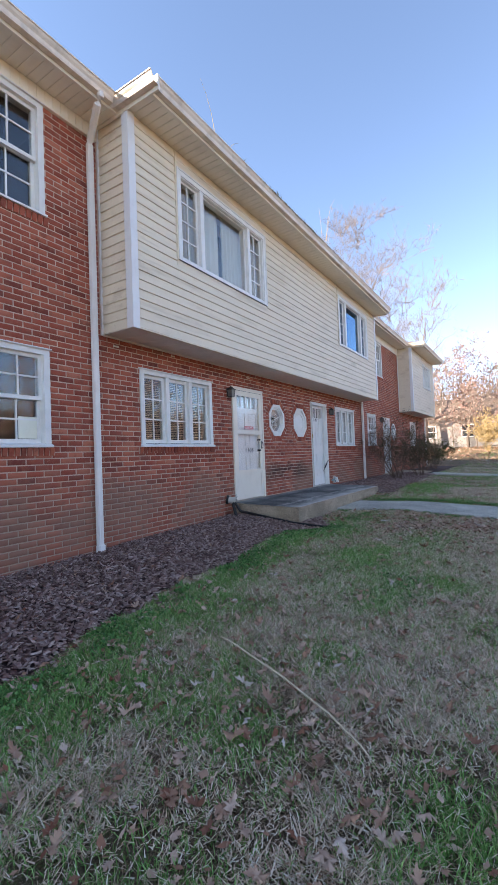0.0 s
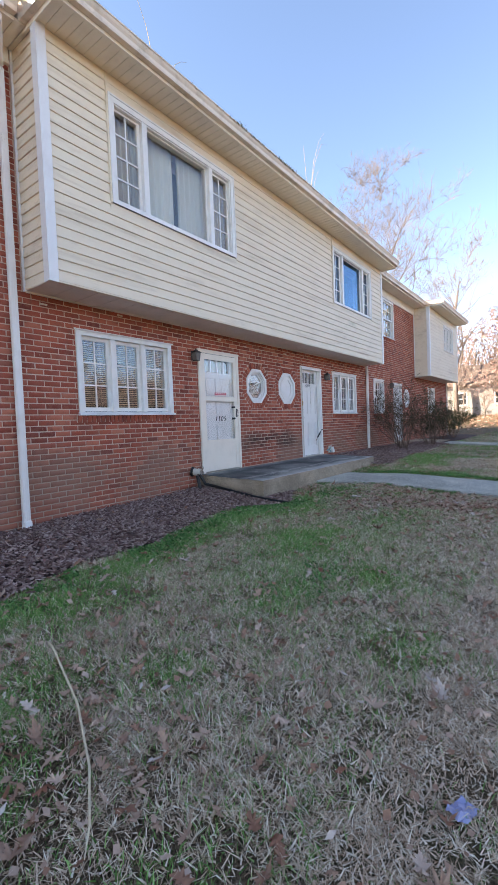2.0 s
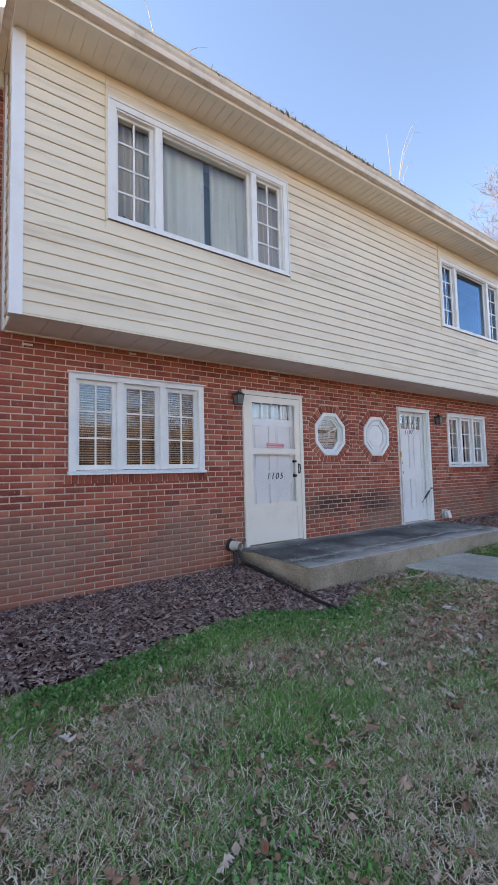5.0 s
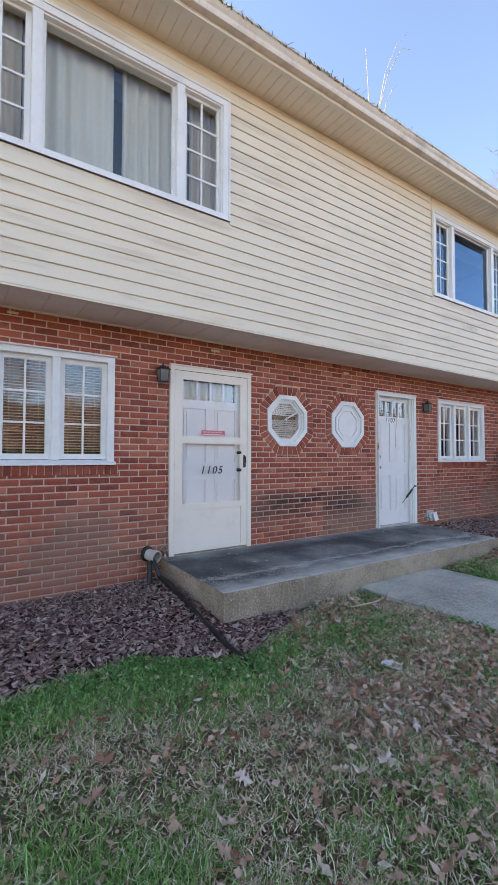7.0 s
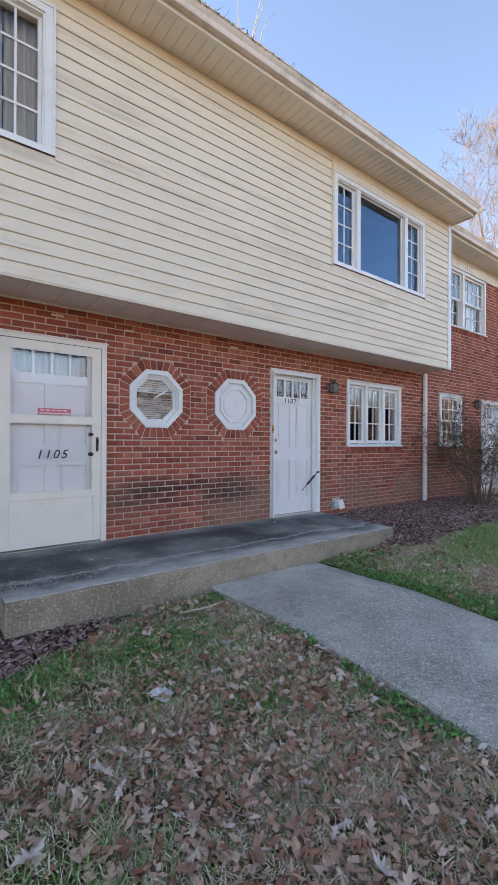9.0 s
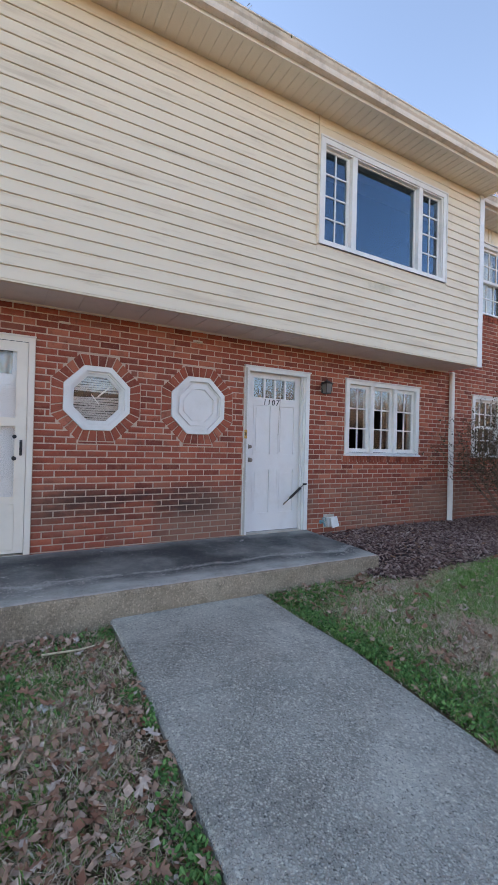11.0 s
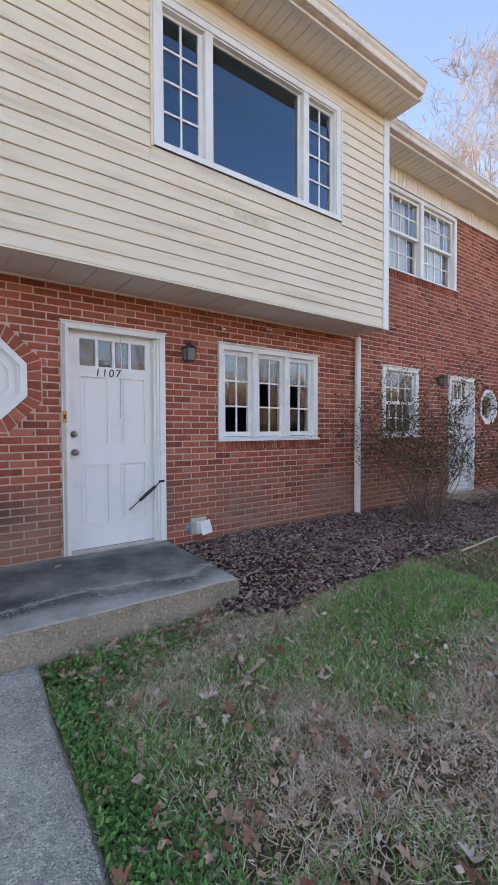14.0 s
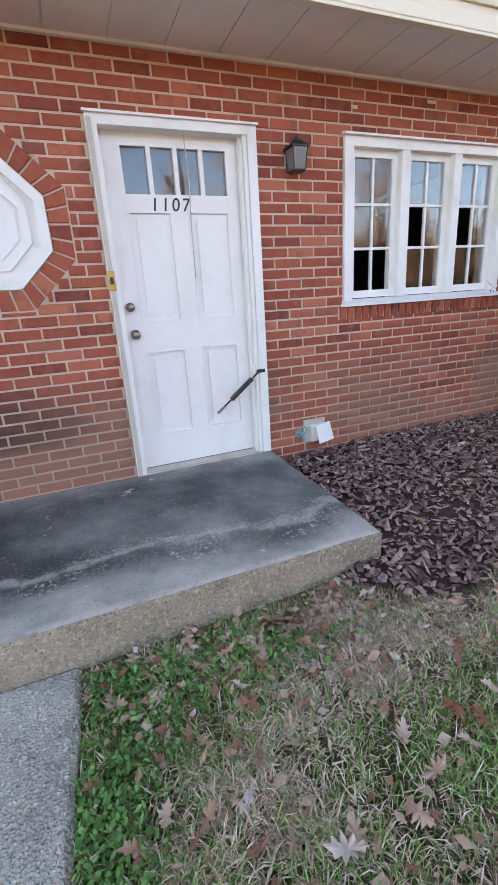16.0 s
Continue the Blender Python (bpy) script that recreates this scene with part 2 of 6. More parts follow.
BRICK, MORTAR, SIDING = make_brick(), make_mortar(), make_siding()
WHITE = make_paint("white_window_paint", (0.793, 0.753, 0.713))
DOOR_WHITE = make_paint("white_door_paint", (0.793, 0.744, 0.713), (0.567, 0.502, 0.44), 0.25, 0.4)
CREAM_METAL = make_paint("cream_storm_door", (0.824, 0.716, 0.598), (0.515, 0.419, 0.317), 0.2, 0.4)
TRIM_WHITE = make_paint("white_corner_trim", (0.793, 0.753, 0.73), (0.515, 0.465, 0.422), 0.2, 0.4)
SOFFIT = make_paint("cream_soffit", (0.85, 0.76, 0.64), (0.515, 0.428, 0.326), 0.22, 0.5)
UNDER = make_paint("pale_bay_underside", (0.803, 0.707, 0.634), (0.474, 0.409, 0.352), 0.25, 0.6)
GUTTER = make_paint("gutter_paint", (0.783, 0.651, 0.537), (0.268, 0.214, 0.15), 0.5, 0.4)
SPOUT = make_paint("downspout_paint", (0.824, 0.753, 0.704), (0.515, 0.428, 0.352), 0.2, 0.4)
PORCH_TOP = make_porch_top()
PORCH_SIDE = make_concrete("porch_riser_concrete", (0.597, 0.456, 0.326), (0.391, 0.293, 0.202), 0.4, 0.18)
WALKWAY = make_concrete("walkway_concrete", (0.70, 0.65, 0.55), (0.50, 0.46, 0.39), 0.25, 0.38)
GROUND, GLASS, SHINGLE = make_ground(), make_glass("window_glass", 0.055, 0.7), make_shingle()
STORM_GLASS = make_glass("storm_door_glass", 0.02, 0.3, 0.97)
# blue sheen paints a deeper sky reflection into the glass of window_8
SKY_TINTED_GLASS = make_glass("sky_tinted_picture_glass", 0.10, 0.6, 0.7, (0.45, 0.72, 1.0))
STRAW_GRASS = make_straw()
GREEN_GRASS = make_random("green_grass", (0.0, (0.085, 0.19, 0.035)), (0.5, (0.18, 0.36, 0.08)), (1.0, (0.40, 0.56, 0.19)), grain=40, grain_amount=0.12)
BLACK = make_paint("black_metal", (0.0206, 0.0186, 0.0194), (0.0618, 0.0465, 0.0396), 0.4, 0.45)
BRASS = Nodes("worn_brass").done((0.464, 0.279, 0.088), 0.4, 1.0)
PEWTER = Nodes("dull_knob_metal").done((0.309, 0.251, 0.202), 0.38, 1.0)
PVC = make_paint("grey_pvc", (0.515, 0.456, 0.387), (0.206, 0.167, 0.123), 0.5, 0.5)
RUBBER = make_paint("black_drain_hose", (0.0155, 0.013, 0.0123), (0.0515, 0.0418, 0.0352), 0.5, 0.55)
INK = Nodes("black_number_paint").done((0.0124, 0.0112, 0.0123), 0.5)
# near black: the darkness of unlit rooms is put into this colour
ROOM = make_paint("shade_black_room", (0.035, 0.032, 0.03), (0.02, 0.018, 0.017), 0.4, 0.8)
BLIND = make_paint("ivory_blind", (0.762, 0.632, 0.44), (0.515, 0.409, 0.282), 0.25, 0.5)
CURTAIN = make_paint("pale_curtain", (0.80, 0.76, 0.62), (0.55, 0.5, 0.36), 0.3, 0.9)
MULCH = make_random("bark_mulch", (0.0, (0.12, 0.058, 0.048)), (0.35, (0.25, 0.145, 0.122)), (0.7, (0.38, 0.25, 0.21)), (1.0, (0.54, 0.39, 0.33)), grain=70)
MULCH_BED = make_random("mulch_soil", (0.0, (0.0618, 0.0326, 0.0264)), (1.0, (0.0824, 0.0418, 0.0352)), grain=40, grain_amount=0.7)
LEAF = make_random("dead_oak_leaf", (0.0, (0.247, 0.093, 0.0528)), (0.25, (0.34, 0.177, 0.11)), (0.6, (0.453, 0.279, 0.189)), (0.9, (0.577, 0.391, 0.286)), (1.0, (0.618, 0.493, 0.414)), grain=45, grain_amount=0.2)
WEED = make_random("low_green_weeds", (0.0, (0.05, 0.115, 0.03)), (0.5, (0.10, 0.23, 0.055)), (1.0, (0.21, 0.37, 0.11)), grain=30)
BARK = make_random("grey_bark", (0.0, (0.175, 0.13, 0.101)), (1.0, (0.258, 0.195, 0.158)), grain=25)


# ---- mesh helpers ----
def bx(bm, x0, x1, y0, y1, z0, z1):
    """A box."""
    v = [bm.verts.new(p) for p in ((x0, y0, z0), (x1, y0, z0), (x1, y1, z0), (x0, y1, z0), (x0, y0, z1), (x1, y0, z1), (x1, y1, z1), (x0, y1, z1))]
    for f in ((0, 3, 2, 1), (4, 5, 6, 7), (0, 1, 5, 4), (1, 2, 6, 5), (2, 3, 7, 6), (3, 0, 4, 7)):
        bm.faces.new([v[i] for i in f])


def soft_box(x0, x1, y0, y1, z0, z1, r=0.004, seg=1):
    """A box with rounded edges, as a new bmesh."""
    bm = bmesh.new()
    bx(bm, x0, x1, y0, y1, z0, z1)
    bmesh.ops.bevel(bm, geom=bm.edges[:], offset=r, segments=seg, affect="EDGES")
    return bm


def boxes(*rows):
    bm = bmesh.new()
    for r in rows:
        bx(bm, *r)
    return bm


def sweep(profile, a, b, across="y"):
    """A closed outline, pushed along one axis. profile: pairs (x, z), or (y, z) when across is x."""
    bm = bmesh.new()
    ends = []
    for s in (a, b):
        ends.append([bm.verts.new((p, s, q) if across == "y" else (s, p, q)) for p, q in profile])
    n = len(profile)
    for i in range(n):
        bm.faces.new((ends[0][i], ends[0][(i + 1) % n], ends[1][(i + 1) % n], ends[1][i]))
    bm.faces.new(ends[0][::-1])
    bm.faces.new(ends[1])
    bmesh.ops.recalc_face_normals(bm, faces=bm.faces[:])
    return bm


def tube(points, radius, sides=10, closed=True):
    """A round bar along points; radius: one number or one for each point."""
    bm = bmesh.new()
    rr = radius if isinstance(radius, (list, tuple)) else [radius] * len(points)
    pts = [Vector(p) for p in points]
    rings = []
    for i, p in enumerate(pts):
        d = (pts[min(i + 1, len(pts) - 1)] - pts[max(i - 1, 0)]).normalized()
        u = d.cross(Vector((0.31, 0.17, 0.93)) if abs(d.z) < 0.9 else Vector((1, 0.1, 0))).normalized()
        w = d.cross(u)
        rings.append([bm.verts.new(p + (u * math.cos(a) + w * math.sin(a)) * rr[i]) for a in (math.tau * k / sides for k in range(sides))])
    for a, b in zip(rings, rings[1:]):
        for k in range(sides):
            bm.faces.new((a[k], a[(k + 1) % sides], b[(k + 1) % sides], b[k]))
    if closed:
        bm.faces.new(rings[0][::-1])
        bm.faces.new(rings[-1])
    bmesh.ops.recalc_face_normals(bm, faces=bm.faces[:])
    return bm


def as_mesh(name, bm, material, smooth=False):
    me = bpy.data.meshes.new(name)
    bm.to_mesh(me)
    bm.free()
    if smooth:
        me.polygons.foreach_set("use_smooth", [True] * len(me.polygons))
    me.materials.append(material)
    return me


def part(name, bm, material, parent=None, label="", smooth=False):
    """Links a bmesh as one mesh object, under a thing or a part."""
    ob = new(name, as_mesh(name, bm, material, smooth))
    ob.parent = parent
    return tagged(ob, label)


def shared(name, mesh, parent, m):
    ob = new(name, mesh)
    ob.parent = parent
    ob.matrix_local = m
    return ob


def base(name, at, label, category, group="", kind=""):
    """An Empty at the foot of a thing, which holds its parts."""
    ob = new(name)
    ob.location = at
    ob.empty_display_size = 0.2
    return tagged(ob, label, category, group, kind)


def thing(name, bm, material, label, category, group="", kind="", smooth=False, at=None):
    ob = part(name, bm, material, None, label, smooth)
    if at:
        ob.location = at
    return tagged(ob, "", category, group, kind)


def many(name, verts, sizes, material, smooth=False):
    """A mesh out of arrays: verts is (pieces, n, 3), sizes lists the faces of one piece by its corner numbers."""
    count, n = verts.shape[0], verts.shape[1]
    me = bpy.data.meshes.new(name)
    me.vertices.add(count * n)
    me.vertices.foreach_set("co", np.ascontiguousarray(verts, dtype=np.float32).ravel())
    flat = np.concatenate([np.array(f) for f in sizes])
    loops = (np.arange(count)[:, None] * n + flat[None, :]).astype(np.int32)
    lens = np.tile(np.array([len(f) for f in sizes], dtype=np.int32), count)
    me.loops.add(loops.size)
    me.loops.foreach_set("vertex_index", loops.ravel())
    me.polygons.add(lens.size)
    starts = np.concatenate(([0], np.cumsum(lens)[:-1])).astype(np.int32)
    me.polygons.foreach_set("loop_start", starts)
    me.polygons.foreach_set("loop_total", lens)
    if smooth:
        me.polygons.foreach_set("use_smooth", np.ones(lens.size, dtype=bool))
    me.update(calc_edges=True)
    me.materials.append(material)
    return me


# ---- plan, in metres ----
W, B = -4.27, -3.69              # faces of the brick wall and of the overhanging bay
BAY0, BAY1, BAY_Z0 = 3.68, 13.84, 2.88
BAYB0, BAYB1 = 19.05, 24.0       # the next bay
END0, END1 = -7.0, 24.6          # the ends of the terrace
SILL, HEAD = 1.44, 2.55
FLOOR = 0.435
SOFFIT_Z = 5.56
COURSE = 0.0677

OPEN = {                          # openings in the brick wall: y0, y1, z0, z1
    "window_1": (2.02, 2.93, SILL, HEAD), "window_2": (4.30, 5.93, SILL, HEAD), "door_1": (6.54, 7.62, FLOOR, HEAD),
    "door_2": (9.97, 10.97, FLOOR, HEAD), "window_3": (11.62, 13.16, SILL, HEAD), "window_4": (14.55, 15.48, SILL, HEAD),
    "door_3": (16.42, 17.32, FLOOR, 2.50), "window_5": (0.88, 2.92, 4.06, 5.38), "window_6": (14.50, 16.62, 4.0, 5.30),
    "window_12": (20.9, 22.0, SILL, HEAD),
}
ROUND = {"round_window_1": (8.22, 2.0), "round_window_2": (9.36, 2.0), "round_window_3": (17.9, 2.0)}
OCT = 0.335                       # half width of an octagonal window
RING = 0.115                      # the brick ring round it
T8 = math.tan(math.pi / 8)


def lawn_z(x, y):
    """Height of the ground."""
    x = np.asarray(x, dtype=float)
    y = np.asarray(y, dtype=float)
    up = 0.025 * (np.clip(y, -8, 12) - 5) + 0.055
    out = -0.045 * (np.clip(x, -3.5, 7) + 1.3)
    dip = -0.085 * np.exp(-((x + 2.85) / 0.6) ** 2) * np.clip((y - 5.2) / 0.9, 0, 1) * np.clip((12.4 - y) / 1.2, 0, 1)
    far = 1.0 * np.clip((y - 27) / 22, 0, 1) ** 1.3
    rough = 0.012 * np.sin(x * 2.1 + 0.7 * y) * np.sin(y * 1.7 - 0.4 * x) + 0.006 * np.sin(x * 6.1 + 1.3) * np.sin(y * 5.3)
    return up + out + dip + far + rough


def mulch_edge(y):
    """How far the mulch bed reaches from the wall."""
    y = np.asarray(y, dtype=float)
    ys = (-6, 0, 1.6, 2.7, 4.3, 5.0, 5.7, 6.1, 6.5, 7.1, 7.5, 10.6, 10.9, 11.1, 12.0, 14.3, 16.0, 24.0)
    xs = (-2.1, -2.2, -2.34, -2.58, -2.62, -2.78, -2.78, -2.55, -2.45, -2.82, -3.05, -3.05, -2.74, -2.60, -2.62, -2.55, -2.75, -2.9)
    return np.interp(y, ys, xs) + 0.035 * np.sin(y * 5.3) + 0.02 * np.sin(y * 13.1)


# ---- the ground ----
def build_ground():
    xs = np.concatenate((np.linspace(-400, -16, 12), np.linspace(-14, -4.4, 6), np.arange(-4.2, 4.0, 0.2), np.linspace(4.2, 16, 16), np.linspace(20, 500, 16)))
    ys = np.concatenate((np.linspace(-300, -10, 10), np.arange(-8, 20, 0.25), np.arange(20, 60, 1.5), np.linspace(64, 600, 14)))
    gx, gy = np.meshgrid(xs, ys)
    gz = lawn_z(gx, gy)
    me = bpy.data.meshes.new("ground")
    nx = len(xs)
    idx = np.arange(gx.size).reshape(gx.shape)
    quads = np.stack((idx[:-1, :-1], idx[:-1, 1:], idx[1:, 1:], idx[1:, :-1]), -1).reshape(-1, 4)
    me.from_pydata(np.stack((gx, gy, gz), -1).reshape(-1, 3).tolist(), [], quads.tolist())
    me.materials.append(GROUND)
    me.polygons.foreach_set("use_smooth", [True] * len(me.polygons))
    tagged(new("ground", me), "sloping winter lawn soil with worn bare patches", "ground", kind="structure")


build_ground()


def build_beds():
    for y0, y1 in ((-6.0, 7.3), (10.7, 24.5)):
        ys = np.arange(y0, y1, 0.15)
        bm = bmesh.new()
        rows = []
        for y in ys:
            e = float(mulch_edge(y))
            rows.append([bm.verts.new((x, y, float(lawn_z(x, y)) + h)) for x, h in ((W - 0.05, 0.03), ((W + e) / 2, 0.03), (e - 0.08, 0.02), (e, -0.02))])
        for a, b in zip(rows, rows[1:]):
            for k in range(3):
                bm.faces.new((a[k], a[k + 1], b[k + 1], b[k]))
        thing("mulch_bed", bm, MULCH_BED, "dark soil of the mulch bed along the wall", "ground", kind="structure")


build_beds()


def build_porch():
    """A concrete slab that falls towards its front edge."""
    y0, y1, xf = 6.46, 10.98, -2.96
    slab = base("porch", (xf, (y0 + y1) / 2, 0), "low concrete porch slab with dark weathered top", "porch", kind="structure")
    cy = (y0 + y1) / 2
    prof = [(W + 0.0 - xf, -0.1), (0, -0.1), (0.0, 0.362), (-0.012, 0.378), (W - xf, 0.422)]
    body = sweep(prof, y0 - cy, y1 - cy)
    part("slab", body, PORCH_SIDE, slab, "grey-buff concrete riser")
    top = bmesh.new()
    n, k = 24, 8
    grid = []
    for j in range(n + 1):
        y = y0 + 0.004 + (y1 - y0 - 0.008) * j / n
        row = []
        for i in range(k + 1):
            f = i / k
            x = W + 0.002 + (xf - 0.007 - W) * f
            z = 0.426 + (0.382 - 0.426) * f + 0.002 * math.sin(j * 1.9 + i)
            row.append(top.verts.new((x - xf, y - cy, z)))
        grid.append(row)
    for a, b in zip(grid, grid[1:]):
        for i in range(k):
            top.faces.new((a[i], a[i + 1], b[i + 1], b[i]))
    part("top_surface", top, PORCH_TOP, slab, "blackened, worn concrete surface", smooth=True)


build_porch()


def build_walkway(name, ya, yb, x0, x1, skew, joints, label):
    root = base(name, (x0, (ya + yb) / 2, 0), label, "walkway", kind="structure")
    cy = (ya + yb) / 2
    cuts = [x0] + joints + [x1]
    for a, b in zip(cuts, cuts[1:]):
        bm = bmesh.new()
        n = 6
        tops, lows = [], []
        for i in range(n + 1):
            x = a + 0.006 + (b - a - 0.012) * i / n
            s = skew * (x - x0)
            zt = float(lawn_z(x, cy)) + 0.035
            wob = 0.012 * math.sin(x * 5.1)
            tops.append([bm.verts.new((x - x0, y - cy + s, z)) for y, z in ((ya + wob, zt - 0.015), (ya + 0.02 + wob, zt), (cy, zt + 0.004), (yb - 0.02 - wob, zt), (yb - wob, zt - 0.015))])
            lows.append([bm.verts.new((x - x0, y - cy + s, zt - 0.12)) for y in (ya, yb)])
        for i in range(n):
            for k in range(4):
                bm.faces.new((tops[i][k], tops[i + 1][k], tops[i + 1][k + 1], tops[i][k + 1]))
            bm.faces.new((lows[i][0], lows[i + 1][0], tops[i + 1][0], tops[i][0]))
            bm.faces.new((tops[i][4], tops[i + 1][4], lows[i + 1][1], lows[i][1]))
        for i in (0, n):
            bm.faces.new((lows[i][0], *tops[i], lows[i][1]))
        bmesh.ops.recalc_face_normals(bm, faces=bm.faces[:])
        part("paving_slab", bm, WALKWAY, root)


build_walkway("walkway", 8.13, 9.50, -2.955, 14.0, -0.045, [0.75, 2.4, 4.1, 5.8, 7.5, 9.2, 11.0], "pale concrete walkway from the porch across the lawn")
build_walkway("walkway_far", 17.5, 18.6, -2.9, 14.0, 0.0, [0.75, 2.4, 4.1, 5.8, 7.5, 9.2, 11.0], "pale concrete walkway to the neighbouring door")
far_porch = base("porch_far", (-3.1, 17.6, 0), "low concrete porch slab of the neighbouring unit", "porch", kind="structure")
part("slab", sweep([(W + 3.1, -0.1), (0, -0.1), (0, 0.33), (-0.02, 0.345), (W + 3.1, 0.41)], -1.5, 1.9), PORCH_SIDE, far_porch)


# ---- walls ----
def wall_cells(y0, y1, z0, z1, holes, x0, x1):
    """Boxes that fill a wall but for its openings."""
    bm = bmesh.new()
    ys = sorted({y0, y1, *[v for h in holes for v in h[:2] if y0 < v < y1]})
    for a, b in zip(ys, ys[1:]):
        z = z0
        for h in sorted((h for h in holes if h[0] <= a + 1e-6 and h[1] >= b - 1e-6), key=lambda h: h[2]):
            if h[2] > z:
                bx(bm, x0, x1, a, b, z, h[2])
            z = max(z, h[3])
        if z < z1:
            bx(bm, x0, x1, a, b, z, z1)
    return bm


HOLES = [(a + 0.14, b - 0.14, BAY_Z0 + 0.09, 5.45) for a, b in ((BAY0, BAY1), (BAYB0, BAYB1))] + list(OPEN.values()) + [(y - OCT, y + OCT, z - OCT, z + OCT) for y, z in ROUND.values()]
front = thing("wall_front", wall_cells(END0, END1, -0.6, SOFFIT_Z, HOLES, W - 0.24, W - 0.005), MORTAR, "long red brick wall of a two-storey terrace", "wall", kind="structure")
# mortar corners round the octagonal openings
for y, z in ROUND.values():
    bm = bmesh.new()
    k = OCT * T8
    for sy in (-1, 1):
        for sz in (-1, 1):
            tri = [(sy * OCT, sz * OCT), (sy * k, sz * OCT), (sy * OCT, sz * k)]
            vs = [[bm.verts.new((x, y + p, z + q)) for p, q in tri] for x in (W - 0.24, W - 0.007)]
            for i in range(3):
                bm.faces.new((vs[0][i], vs[0][(i + 1) % 3], vs[1][(i + 1) % 3], vs[1][i]))
            bm.faces.new(vs[0])
            bm.faces.new(vs[1])
    bmesh.ops.recalc_face_normals(bm, faces=bm.faces[:])
    part("mortar_corner", bm, MORTAR, front)

# rooms behind the wall, roof deck and closing walls; ROOM paints indoor shade near black
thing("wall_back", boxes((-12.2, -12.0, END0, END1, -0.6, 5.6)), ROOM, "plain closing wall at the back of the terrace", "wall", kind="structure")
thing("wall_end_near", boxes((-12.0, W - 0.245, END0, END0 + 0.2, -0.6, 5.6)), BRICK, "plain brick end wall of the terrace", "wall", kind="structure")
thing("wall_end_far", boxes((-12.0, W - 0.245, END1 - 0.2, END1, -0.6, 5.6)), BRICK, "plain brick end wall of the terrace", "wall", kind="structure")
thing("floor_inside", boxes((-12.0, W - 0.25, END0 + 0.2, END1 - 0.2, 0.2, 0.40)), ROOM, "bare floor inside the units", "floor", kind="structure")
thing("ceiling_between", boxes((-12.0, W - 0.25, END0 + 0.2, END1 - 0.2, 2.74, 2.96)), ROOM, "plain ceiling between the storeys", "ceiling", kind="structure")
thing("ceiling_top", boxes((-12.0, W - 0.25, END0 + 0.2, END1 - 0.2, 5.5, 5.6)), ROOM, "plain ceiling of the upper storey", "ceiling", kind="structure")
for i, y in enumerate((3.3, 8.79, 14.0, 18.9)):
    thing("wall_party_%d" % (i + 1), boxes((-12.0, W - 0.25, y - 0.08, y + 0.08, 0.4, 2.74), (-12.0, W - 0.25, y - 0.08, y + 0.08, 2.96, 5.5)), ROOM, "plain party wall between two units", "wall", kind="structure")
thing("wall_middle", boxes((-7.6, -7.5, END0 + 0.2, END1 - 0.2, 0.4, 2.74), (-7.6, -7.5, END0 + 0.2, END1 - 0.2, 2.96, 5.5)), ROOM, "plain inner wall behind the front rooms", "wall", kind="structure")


# ---- overhanging bays ----
BAY_WINDOWS = {"window_7": (4.52, 6.94, 4.0, 5.31), "window_8": (10.60, 12.96, 4.0, 5.32), "window_9": (21.35, 23.1, 4.1, 5.2)}
LAP = 0.1213


def lap_board(y0, y1, z0, z1=None):
    """One lapped board, its lower edge proud of the upper."""
    z1 = z0 + LAP if z1 is None else z1
    t = (z1 - z0) / LAP
    return sweep([(-0.02, z0), (0.014, z0), (0.017, z0 + 0.003), (0.017, z0 + 0.010), (0.017 - 0.016 * t, z1 + 0.003), (-0.02, z1 + 0.003)], y0, y1)


